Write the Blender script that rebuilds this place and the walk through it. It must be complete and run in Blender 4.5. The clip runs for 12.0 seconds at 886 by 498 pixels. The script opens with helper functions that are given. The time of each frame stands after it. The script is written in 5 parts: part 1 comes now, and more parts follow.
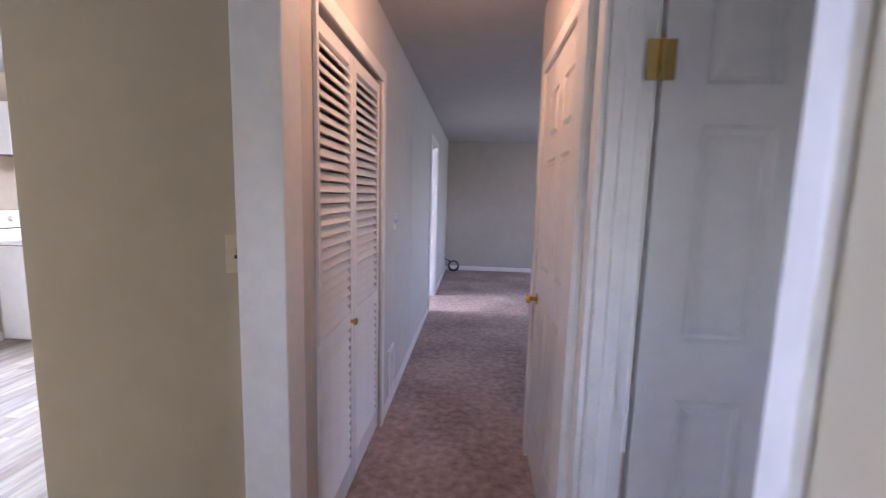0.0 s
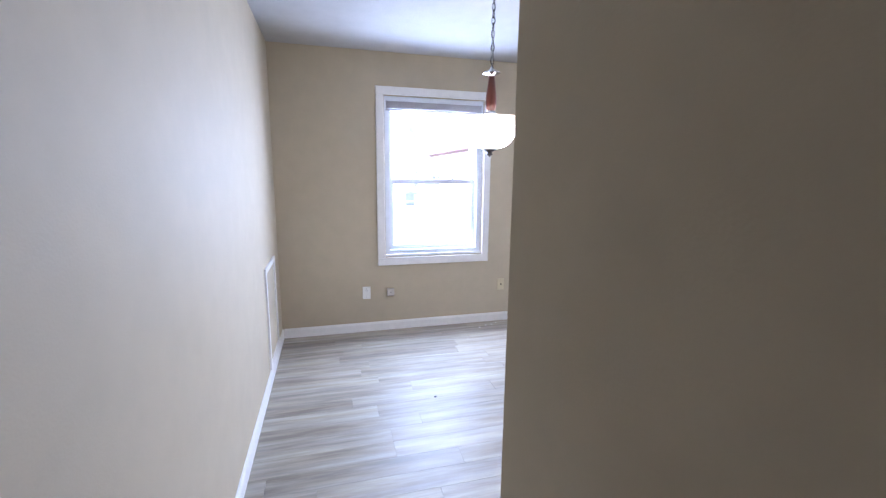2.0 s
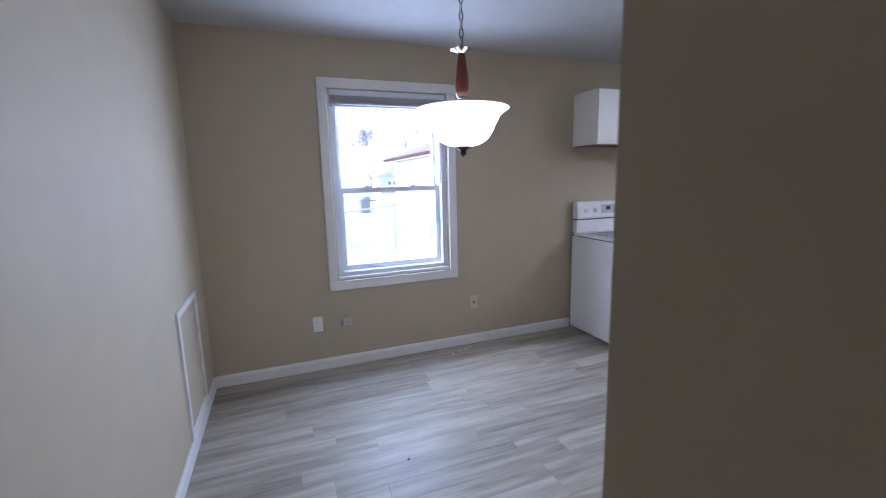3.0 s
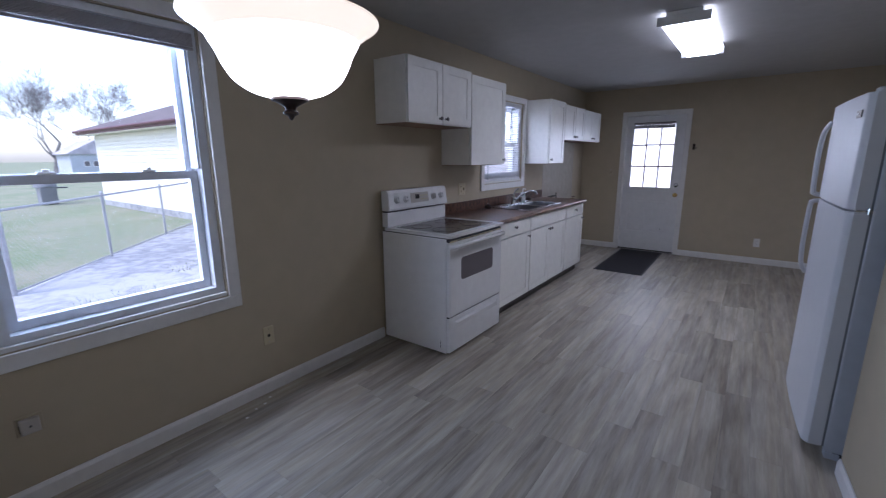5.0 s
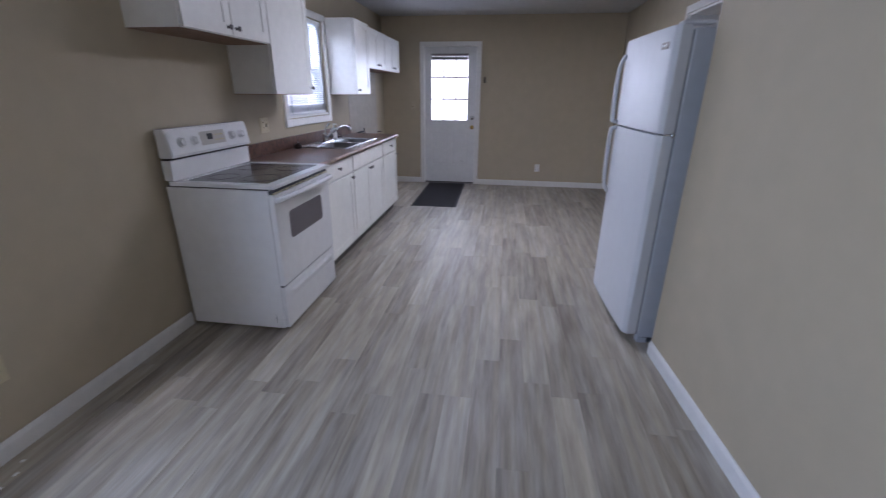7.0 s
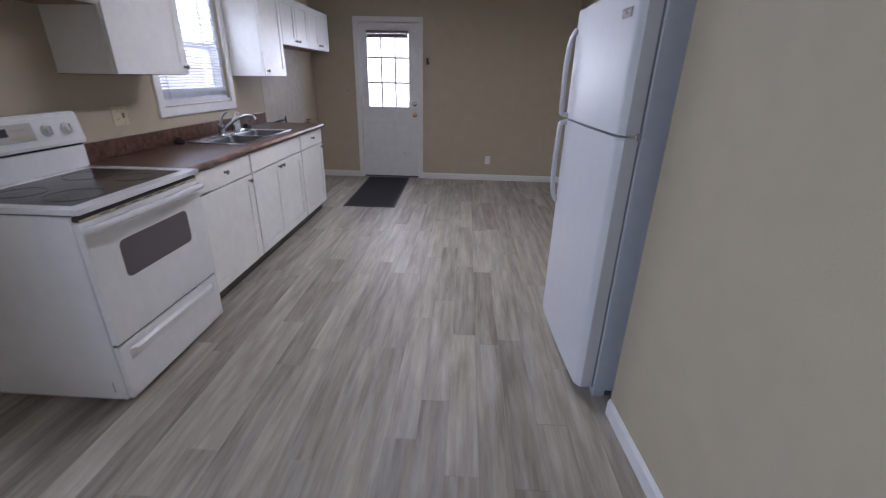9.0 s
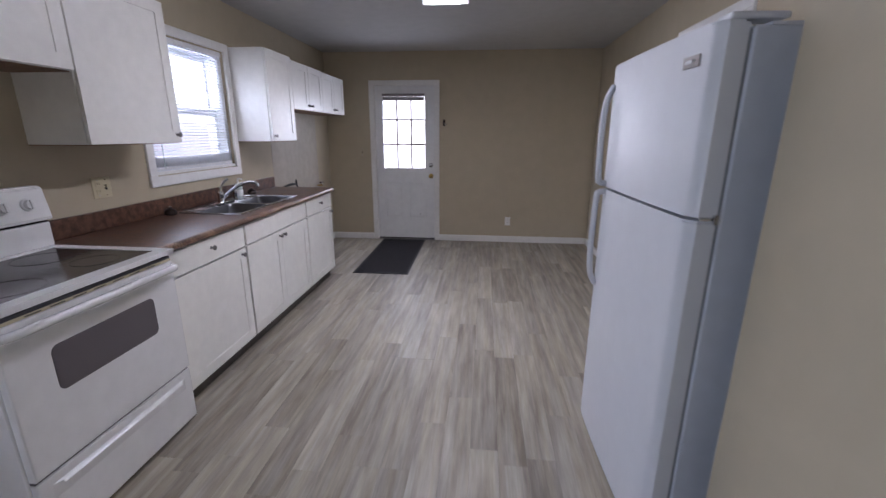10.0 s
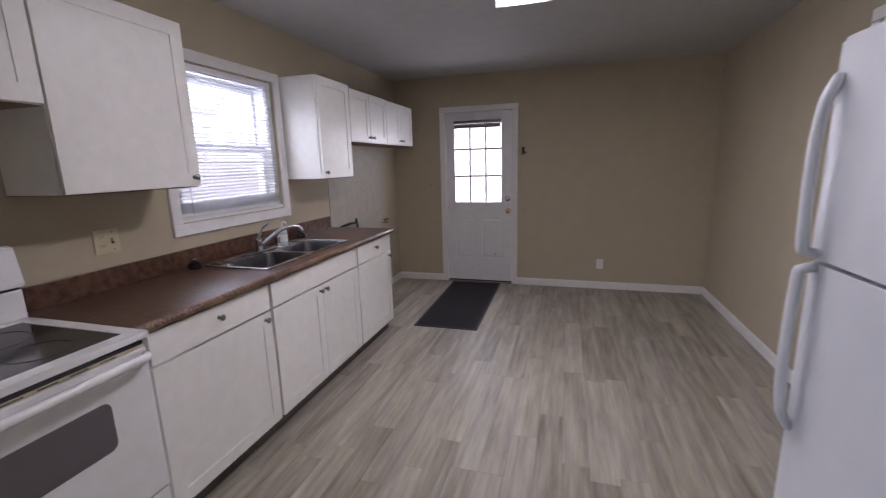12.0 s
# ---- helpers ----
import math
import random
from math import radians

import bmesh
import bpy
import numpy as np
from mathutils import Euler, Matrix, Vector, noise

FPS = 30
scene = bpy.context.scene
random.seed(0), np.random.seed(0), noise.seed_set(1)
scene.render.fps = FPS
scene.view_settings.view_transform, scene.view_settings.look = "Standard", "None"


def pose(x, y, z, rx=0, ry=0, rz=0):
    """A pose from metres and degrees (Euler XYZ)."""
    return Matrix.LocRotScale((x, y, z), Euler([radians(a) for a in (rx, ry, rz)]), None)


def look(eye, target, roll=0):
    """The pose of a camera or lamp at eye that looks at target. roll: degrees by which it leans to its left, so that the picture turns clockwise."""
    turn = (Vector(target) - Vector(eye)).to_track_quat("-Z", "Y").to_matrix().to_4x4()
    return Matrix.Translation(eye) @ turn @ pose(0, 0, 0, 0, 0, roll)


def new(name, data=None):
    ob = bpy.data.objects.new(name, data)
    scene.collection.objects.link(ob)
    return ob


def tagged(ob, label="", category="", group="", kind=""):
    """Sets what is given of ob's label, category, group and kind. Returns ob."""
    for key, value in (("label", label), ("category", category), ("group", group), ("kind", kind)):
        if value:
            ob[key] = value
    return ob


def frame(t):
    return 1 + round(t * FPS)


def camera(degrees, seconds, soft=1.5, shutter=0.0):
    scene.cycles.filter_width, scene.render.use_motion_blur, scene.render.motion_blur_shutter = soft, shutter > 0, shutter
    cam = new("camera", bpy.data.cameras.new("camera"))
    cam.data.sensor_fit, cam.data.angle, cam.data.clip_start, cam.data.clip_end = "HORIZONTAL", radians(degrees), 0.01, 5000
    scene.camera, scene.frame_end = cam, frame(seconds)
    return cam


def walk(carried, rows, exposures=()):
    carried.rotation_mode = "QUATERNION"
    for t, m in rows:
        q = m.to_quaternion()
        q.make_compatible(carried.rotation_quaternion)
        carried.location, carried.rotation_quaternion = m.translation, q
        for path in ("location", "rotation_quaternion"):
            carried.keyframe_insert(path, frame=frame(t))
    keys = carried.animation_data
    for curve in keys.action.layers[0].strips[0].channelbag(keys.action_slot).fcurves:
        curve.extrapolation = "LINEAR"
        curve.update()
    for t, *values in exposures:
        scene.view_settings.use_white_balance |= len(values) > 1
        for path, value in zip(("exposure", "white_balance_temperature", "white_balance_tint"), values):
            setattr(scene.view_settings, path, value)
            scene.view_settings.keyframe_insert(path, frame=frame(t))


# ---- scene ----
cam = camera(92.9, 12.0, 1.2, 0.3)
PATH = [
    (0, (4.327, 0.358, 1.439), (4.181, 2.336, 1.185), 1.5),
    (0.5, (4.287, 0.609, 1.415), (3.766, 2.509, 1.07), 0.4),
    (1, (4.158, 0.84, 1.426), (3.166, 2.545, 1.094), 2.0),
    (1.5, (3.938, 1.048, 1.39), (2.318, 2.181, 1.085), 1.2),
    (2, (3.755, 1.165, 1.43), (1.858, 1.686, 1.083), 0.6),
    (2.5, (3.513, 1.238, 1.42), (1.598, 1.689, 1.058), 1.3),
    (2.7, (3.396, 1.251, 1.44), (1.504, 1.805, 1.101), 0.1),
    (4.3, (2.557, 1.452, 1.427), (0.966, 2.577, 0.979), 0.1),
    (4.5, (2.481, 1.459, 1.433), (1.012, 2.748, 1.011), -0.5),
    (5, (2.331, 1.462, 1.446), (1.173, 3.036, 1.021), -0.3),
    (5.5, (2.152, 1.553, 1.417), (1.085, 3.172, 0.928), -1.5),
    (6, (2.043, 1.655, 1.406), (1.075, 3.314, 0.846), -1.6),
    (6.5, (1.951, 1.691, 1.394), (1.328, 3.447, 0.668), -0.9),
    (7, (1.908, 1.685, 1.402), (1.649, 3.541, 0.703), 0.5),
    (7.2, (1.921, 1.7, 1.382), (1.788, 3.569, 0.683), 1.7),
    (8.8, (2.135, 2.296, 1.399), (2.016, 4.139, 0.631), 2.2),
    (9, (2.108, 2.374, 1.404), (2.023, 4.221, 0.643), 1.2),
    (9.5, (2.096, 2.58, 1.425), (2.153, 4.461, 0.746), 0.5),
    (10, (2.111, 2.8, 1.431), (1.925, 4.721, 0.905), 0.2),
    (10.5, (2.188, 3.031, 1.457), (1.827, 4.954, 1.041), 1.4),
    (11, (2.172, 3.187, 1.444), (1.729, 5.083, 0.99), 0.6),
    (11.5, (2.127, 3.383, 1.452), (1.757, 5.309, 1.056), 1.2),
    (12, (2.066, 3.528, 1.458), (1.506, 5.406, 1.059), -1.5),
]
walk(cam, [(t, look(eye, target, roll)) for t, eye, target, roll in PATH],
     [(0.0, 4.55, 5600, 29), (0.5, 4.62, 5480, 27), (1.0, 4.63, 5180, 25), (1.5, 4.42, 5250, 23), (2.0, 3.8, 5380, 23), (2.5, 3.22, 5320, 23),
      (4.3, 1.85, 5450, 21), (5.5, 1.47, 5450, 23), (6.5, 1.92, 5500, 22), (7.0, 2.15, 5550, 22), (9.0, 2.13, 5850, 22), (10.5, 2.13, 6050, 24), (12.0, 1.96, 6350, 26)])

# ---- world, daylight ----
world = bpy.data.worlds.new("overcast_sky")
scene.world = world
world.use_nodes = True
wn = world.node_tree
sky = wn.nodes.new("ShaderNodeTexSky")
sky.sky_type, sky.sun_disc = "NISHITA", False
sky.sun_elevation, sky.sun_rotation = radians(54), radians(196)
sky.air_density, sky.dust_density, sky.ozone_density = 1.0, 1.5, 1.0
wn.nodes["Background"].inputs[1].default_value = 0.14
cloud = wn.nodes.new("ShaderNodeHueSaturation")
cloud.inputs["Saturation"].default_value = 0.7
wn.links.new(sky.outputs[0], cloud.inputs["Color"])
wn.links.new(cloud.outputs[0], wn.nodes["Background"].inputs[0])
sun = new("sun", bpy.data.lights.new("sun", "SUN"))
sun.data.energy, sun.data.angle, sun.data.color = 1.0, radians(14), (1.0, 0.96, 0.92)
sun.matrix_world = look((-2, -7, 10), (0, 0, 0))


def window_light(name, where, towards, width, height, watts, color=(0.84, 0.91, 1.0)):
    lamp = new(name, bpy.data.lights.new(name, "AREA"))
    lamp.data.shape, lamp.data.size, lamp.data.size_y = "RECTANGLE", width, height
    lamp.data.energy, lamp.data.color = watts, color
    lamp.matrix_world = look(where, towards)
    return lamp


window_light("dining_daylight", (-0.30, 2.11, 1.50), (1.45, 2.05, 0.90), 0.86, 1.2, 9.0, (0.68, 0.83, 1.0))
window_light("kitchen_daylight", (-0.36, 5.80, 1.78), (2.2, 5.8, 0.75), 0.84, 0.8, 4.5)
window_light("door_daylight", (1.04, 8.66, 1.50), (1.04, 6.6, 0.3), 0.55, 0.8, 3.2)
window_light("living_daylight", (7.98, 6.0, 1.45), (5, 6.0, 1.1), 1.5, 1.0, 0.9)
# next two lamps are added fill from behind the start, no window known there
window_light("entry_fill", (4.2, -1.17, 1.4), (4.1, 1.5, 1.2), 0.4, 0.7, 0.05)
window_light("side_room_fill", (5.4, -1.17, 1.5), (5.2, 1.4, 1.1), 0.5, 0.7, 0.12)
hall_bulb = new("hall_bulb", bpy.data.lights.new("hall_bulb", "POINT"))
hall_bulb.data.energy, hall_bulb.data.color, hall_bulb.data.shadow_soft_size = 0.42, (1.0, 0.54, 0.28), 0.06
hall_bulb.location = (4.2, 2.0, 2.26)
bowl_bulb = new("bowl_bulb", bpy.data.lights.new("bowl_bulb", "POINT"))
bowl_bulb.data.energy, bowl_bulb.data.color, bowl_bulb.data.shadow_soft_size = 0.5, (1.0, 0.94, 0.86), 0.05
bowl_bulb.location = (1.465, 2.06, 1.80)


# ---- materials ----
def material(name, color, rough=0.5, metal=0.0, vary=0.0, scale=6.0, bump=0.0, bump_scale=80.0, stretch=(1, 1, 1), spec=0.5, second=None, span=(0.75, 1.25)):
    """A surface with two scales of colour variation, fine relief and uneven gloss."""
    m = bpy.data.materials.new(name)
    m.use_nodes = True
    t, b = m.node_tree, m.node_tree.nodes["Principled BSDF"]
    b.inputs["Roughness"].default_value, b.inputs["Metallic"].default_value = rough, metal
    b.inputs["Specular IOR Level"].default_value = spec
    b.inputs["Base Color"].default_value = (*color, 1)
    co = t.nodes.new("ShaderNodeTexCoord")
    mp = t.nodes.new("ShaderNodeMapping")
    mp.inputs["Scale"].default_value = stretch
    t.links.new(co.outputs["Object"], mp.inputs[0])
    if vary:
        big, small = t.nodes.new("ShaderNodeTexNoise"), t.nodes.new("ShaderNodeTexNoise")
        big.inputs["Scale"].default_value, small.inputs["Scale"].default_value = scale * 0.25, scale * 3
        big.inputs["Detail"].default_value = small.inputs["Detail"].default_value = 5
        add = t.nodes.new("ShaderNodeMath")
        ramp = t.nodes.new("ShaderNodeMapRange")
        mix = t.nodes.new("ShaderNodeMix")
        mix.data_type = "RGBA"
        other = second or tuple(c * (1 - vary) for c in color)
        top = color if second else tuple(min(1, c * (1 + vary * 0.5)) for c in color)
        mix.inputs[6].default_value, mix.inputs[7].default_value = (*other, 1), (*top, 1)
        for n in (big, small):
            t.links.new(mp.outputs[0], n.inputs["Vector"])
        t.links.new(big.outputs[0], add.inputs[0])
        t.links.new(small.outputs[0], add.inputs[1])
        ramp.inputs[1].default_value, ramp.inputs[2].default_value = span
        t.links.new(add.outputs[0], ramp.inputs[0])
        t.links.new(ramp.outputs[0], mix.inputs[0])
        t.links.new(mix.outputs[2], b.inputs["Base Color"])
        gloss = t.nodes.new("ShaderNodeMapRange")
        gloss.inputs[3].default_value, gloss.inputs[4].default_value = max(0.03, rough - 0.06), min(1, rough + 0.08)
        t.links.new(big.outputs[0], gloss.inputs[0])
        t.links.new(gloss.outputs[0], b.inputs["Roughness"])
    if bump:
        fine = t.nodes.new("ShaderNodeTexNoise")
        fine.inputs["Scale"].default_value, fine.inputs["Detail"].default_value = bump_scale, 4
        bp = t.nodes.new("ShaderNodeBump")
        bp.inputs["Strength"].default_value, bp.inputs["Distance"].default_value = bump, 0.004
        t.links.new(mp.outputs[0], fine.inputs["Vector"])
        t.links.new(fine.outputs[0], bp.inputs["Height"])
        t.links.new(bp.outputs[0], b.inputs["Normal"])
    return m


def plank_material():
    m = bpy.data.materials.new("vinyl_plank")
    m.use_nodes = True
    t, b = m.node_tree, m.node_tree.nodes["Principled BSDF"]
    N, L = t.nodes.new, t.links.new
    info, co = N("ShaderNodeObjectInfo"), N("ShaderNodeTexCoord")
    shift = N("ShaderNodeVectorMath")
    shift.operation = "MULTIPLY_ADD"
    L(info.outputs["Random"], shift.inputs[0])
    shift.inputs[1].default_value = (37.0, 91.0, 13.0)
    L(co.outputs["Object"], shift.inputs[2])
    grain, bands, knots = N("ShaderNodeTexNoise"), N("ShaderNodeTexNoise"), N("ShaderNodeTexNoise")
    for n, sc, stretch in ((grain, 1.0, (110, 2.0, 1)), (bands, 1.0, (21, 1.9, 1)), (knots, 1.0, (30, 3.4, 1))):
        mp = N("ShaderNodeMapping")
        mp.inputs["Scale"].default_value = stretch
        L(shift.outputs[0], mp.inputs[0])
        L(mp.outputs[0], n.inputs["Vector"])
        n.inputs["Scale"].default_value, n.inputs["Detail"].default_value, n.inputs["Roughness"].default_value = sc, 5, 0.6
    a1 = N("ShaderNodeMath"); a1.operation = "MULTIPLY_ADD"
    L(grain.outputs[0], a1.inputs[0]); a1.inputs[1].default_value = 0.17; L(bands.outputs[0], a1.inputs[2])
    a2 = N("ShaderNodeMath"); a2.operation = "MULTIPLY_ADD"
    L(knots.outputs[0], a2.inputs[0]); a2.inputs[1].default_value = 0.35; L(a1.outputs[0], a2.inputs[2])
    tone = N("ShaderNodeMath"); tone.operation = "MULTIPLY_ADD"
    L(info.outputs["Random"], tone.inputs[0]); tone.inputs[1].default_value = 0.25; L(a2.outputs[0], tone.inputs[2])
    ramp = N("ShaderNodeValToRGB")
    e = ramp.color_ramp.elements
    e[0].position, e[0].color = 0.31, (0.198, 0.174, 0.146, 1)
    e[1].position, e[1].color = 0.68, (0.565, 0.530, 0.468, 1)
    mid = ramp.color_ramp.elements.new(0.49)
    mid.color = (0.378, 0.345, 0.293, 1)
    tint = N("ShaderNodeTexNoise")
    tm = N("ShaderNodeMapping")
    tm.inputs["Scale"].default_value = (22, 0.9, 1)
    tm.inputs["Location"].default_value = (5.3, 2.1, 0)
    L(shift.outputs[0], tm.inputs[0])
    L(tm.outputs[0], tint.inputs["Vector"])
    tint.inputs["Scale"].default_value, tint.inputs["Detail"].default_value = 1.0, 2
    tr = N("ShaderNodeValToRGB")
    tr.color_ramp.elements[0].position, tr.color_ramp.elements[0].color = 0.38, (1.02, 0.99, 0.91, 1)
    tr.color_ramp.elements[1].position, tr.color_ramp.elements[1].color = 0.62, (1.0, 1.0, 1.0, 1)
    L(tint.outputs[0], tr.inputs[0])
    mix = N("ShaderNodeMix")
    mix.data_type, mix.blend_type = "RGBA", "MULTIPLY"
    mix.inputs[0].default_value = 1.0
    L(ramp.outputs[0], mix.inputs[6])
    L(tr.outputs[0], mix.inputs[7])
    half = N("ShaderNodeMath"); half.operation = "MULTIPLY"; half.inputs[1].default_value = 0.5
    L(tone.outputs[0], half.inputs[0])
    L(half.outputs[0], ramp.inputs[0])
    L(mix.outputs[2], b.inputs["Base Color"])
    b.inputs["Specular IOR Level"].default_value = 0.30
    rg = N("ShaderNodeMapRange")
    rg.inputs[3].default_value, rg.inputs[4].default_value = 0.39, 0.53
    L(bands.outputs[0], rg.inputs[0]); L(rg.outputs[0], b.inputs["Roughness"])
    bp = N("ShaderNodeBump")
    bp.inputs["Strength"].default_value, bp.inputs["Distance"].default_value = 0.25, 0.001
    L(grain.outputs[0], bp.inputs["Height"]); L(bp.outputs[0], b.inputs["Normal"])
    return m


def glow(name, color, strength):
    m = bpy.data.materials.new(name)
    m.use_nodes = True
    b = m.node_tree.nodes["Principled BSDF"]
    b.inputs["Base Color"].default_value = (0.9, 0.88, 0.82, 1)
    b.inputs["Roughness"].default_value = 0.25
    b.inputs["Emission Color"].default_value = (*color, 1)
    b.inputs["Emission Strength"].default_value = strength
    return m


def glass(name, tint=(1, 1, 1)):
    m = bpy.data.materials.new(name)
    m.use_nodes = True
    t = m.node_tree
    t.nodes.remove(t.nodes["Principled BSDF"])
    clear, gloss, mix = t.nodes.new("ShaderNodeBsdfTransparent"), t.nodes.new("ShaderNodeBsdfGlossy"), t.nodes.new("ShaderNodeMixShader")
    clear.inputs[0].default_value = (*tint, 1)
    gloss.inputs["Roughness"].default_value = 0.02
    face, power, fr = t.nodes.new("ShaderNodeLayerWeight"), t.nodes.new("ShaderNodeMath"), t.nodes.new("ShaderNodeMapRange")
    power.operation, power.inputs[1].default_value = "POWER", 4.0
    fr.inputs[3].default_value, fr.inputs[4].default_value = 0.025, 0.6
    t.links.new(face.outputs["Facing"], power.inputs[0])
    t.links.new(power.outputs[0], fr.inputs[0])
    t.links.new(fr.outputs[0], mix.inputs[0])
    t.links.new(clear.outputs[0], mix.inputs[1])
    t.links.new(gloss.outputs[0], mix.inputs[2])
    t.links.new(mix.outputs[0], t.nodes["Material Output"].inputs[0])
    return m


BEIGE = material("beige_wall_paint", (0.462, 0.397, 0.284), 0.7, vary=0.05, scale=2.5, bump=0.11, bump_scale=160)
PATCH = material("greyish_old_paint", (0.43, 0.385, 0.315), 0.6, vary=0.12, scale=4, bump=0.25, bump_scale=160)
PALE = material("pale_wall_paint", (0.52, 0.49, 0.45), 0.6, vary=0.10, scale=4, bump=0.25, bump_scale=160)
# beige walls of hall and living room, their bluish light put into a paler colour
HALLWALL = material("cool_lit_beige", (0.55, 0.53, 0.50), 0.6, vary=0.05, scale=2.5, bump=0.11, bump_scale=160)
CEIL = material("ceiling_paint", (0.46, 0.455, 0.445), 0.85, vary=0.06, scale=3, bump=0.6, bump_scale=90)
TRIM = material("white_trim_paint", (0.76, 0.75, 0.73), 0.38, vary=0.06, scale=7, bump=0.08, bump_scale=60)
DOORW = material("white_door_paint", (0.72, 0.72, 0.72), 0.42, vary=0.06, scale=5, bump=0.12, bump_scale=50)
CAB = material("white_cabinet_paint", (0.85, 0.84, 0.80), 0.36, vary=0.05, scale=6, bump=0.06, bump_scale=40)
ENAMEL = material("white_enamel", (0.85, 0.85, 0.85), 0.16, vary=0.04, scale=5)
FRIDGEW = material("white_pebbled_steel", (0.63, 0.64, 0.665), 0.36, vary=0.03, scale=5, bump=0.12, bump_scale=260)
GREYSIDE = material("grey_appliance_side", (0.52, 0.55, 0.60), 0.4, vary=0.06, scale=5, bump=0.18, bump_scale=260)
BLACKGLASS = material("black_ceramic_glass", (0.030, 0.025, 0.026), 0.15, vary=0.3, scale=9, spec=0.3)
OVENGLASS = material("grey_oven_glass", (0.13, 0.115, 0.125), 0.30)
BURNER = material("printed_burner_ring", (0.055, 0.05, 0.05), 0.22, vary=0.2, scale=30)
DARK = material("black_rubber", (0.02, 0.02, 0.022), 0.6, vary=0.3, scale=9)
RAWWOOD = material("raw_brown_board", (0.27, 0.17, 0.12), 0.8, vary=0.3, scale=8)
BADGE = material("taupe_metal_badge", (0.34, 0.31, 0.29), 0.4, 0.5, vary=0.1, scale=20)
# far living room wall: beige greyed to carry the cool light on it
LIVINGWALL = material("cool_lit_far_beige", (0.43, 0.39, 0.335), 0.6, vary=0.06, scale=2.5, bump=0.12, bump_scale=160)
GASKET = material("grey_gasket", (0.20, 0.21, 0.23), 0.6, vary=0.1, scale=9)
TANEDGE = material("mottled_tan_edge", (0.085, 0.042, 0.027), 0.35, vary=0.7, scale=34, second=(0.25, 0.15, 0.09), span=(0.85, 1.12))
HAZE = glow("bright_overcast_distance", (1.0, 0.99, 0.99), 0.27)
DARKBLIND = material("taupe_blind_slat", (0.20, 0.175, 0.175), 0.5, vary=0.15, scale=12)
GAP = material("dark_gasket", (0.08, 0.08, 0.09), 0.7, vary=0.2, scale=9)
CHROME = material("chrome", (0.60, 0.61, 0.63), 0.10, 1.0, vary=0.05, scale=20)
STEEL = material("brushed_steel", (0.55, 0.56, 0.58), 0.26, 1.0, vary=0.12, scale=8, stretch=(1, 12, 1), bump=0.05, bump_scale=60)
# sink bowl steel, darker than the rim: the shade inside is in its colour
SHADEDSTEEL = material("shaded_bowl_steel", (0.15, 0.15, 0.155), 0.30, 1.0, vary=0.2, scale=8, bump=0.05, bump_scale=60)
NICKEL = material("dark_nickel", (0.22, 0.21, 0.20), 0.3, 1.0, vary=0.2, scale=30)
BRASS = material("brass", (0.72, 0.50, 0.18), 0.24, 1.0, vary=0.15, scale=30)
BRONZE = material("oiled_bronze", (0.045, 0.032, 0.028), 0.38, 0.7, vary=0.3, scale=30)
REDWOOD = material("dark_red_wood", (0.085, 0.022, 0.014), 0.3, vary=0.4, scale=14, stretch=(1, 1, 0.15))
COUNTER = material("brown_mottled_laminate", (0.150, 0.074, 0.045), 0.34, vary=0.4, scale=120, second=(0.045, 0.021, 0.014), span=(0.84, 1.16), spec=0.4)
MAT = material("dark_ribbed_mat", (0.020, 0.017, 0.020), 0.95, vary=0.25, scale=20, bump=0.9, bump_scale=300)
CARPET = material("mauve_carpet", (0.46, 0.35, 0.32), 1.0, vary=0.40, scale=7, bump=1.0, bump_scale=330, spec=0.1)
IVORY = material("ivory_plastic", (0.56, 0.50, 0.33), 0.35, vary=0.06, scale=20)
WHITEPL = material("white_plastic", (0.76, 0.76, 0.74), 0.35, vary=0.05, scale=20)
VINYLFRAME = material("white_vinyl_frame", (0.72, 0.75, 0.80), 0.35, vary=0.06, scale=9)
BLINDS = material("white_blind_slat", (0.74, 0.74, 0.75), 0.4, vary=0.05, scale=9)
GREYBLIND = material("grey_blind_slat", (0.42, 0.40, 0.41), 0.5, vary=0.1, scale=12)
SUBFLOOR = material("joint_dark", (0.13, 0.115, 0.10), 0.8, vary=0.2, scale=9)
SOAP = material("clear_soap_plastic", (0.55, 0.60, 0.58), 0.15, vary=0.1, scale=20)
LAWN = material("winter_lawn", (0.19, 0.24, 0.14), 1.0, vary=0.5, scale=2.2, bump=1.0, bump_scale=40, second=(0.29, 0.285, 0.21), spec=0.1, span=(0.8, 1.2))
CONCRETE = material("wet_concrete", (0.42, 0.425, 0.44), 0.5, vary=0.4, scale=2.0, bump=0.3, bump_scale=40, second=(0.22, 0.23, 0.245), span=(0.82, 1.1))
SIDING = material("cream_siding", (0.74, 0.72, 0.64), 0.5, vary=0.06, scale=2)
FASCIA = material("maroon_fascia", (0.105, 0.036, 0.045), 0.5, vary=0.2, scale=5)
SHINGLE = material("grey_brown_shingles", (0.15, 0.125, 0.125), 0.95, vary=0.4, scale=6, bump=0.8, bump_scale=30)
SHEDROOF = material("pale_shed_roofing", (0.50, 0.47, 0.50), 0.9, vary=0.3, scale=4)
GALV = material("galvanised_steel", (0.42, 0.43, 0.45), 0.5, 0.25, vary=0.2, scale=12)
BARK = material("grey_bark", (0.28, 0.26, 0.26), 0.95, vary=0.4, scale=6, bump=1.0, bump_scale=20)
FENCEWOOD = material("weathered_pale_boards", (0.78, 0.70, 0.70), 0.85, vary=0.3, scale=5, stretch=(1, 1, 0.2))
SHEDGREY = material("pale_grey_boards", (0.45, 0.48, 0.52), 0.7, vary=0.1, scale=3)
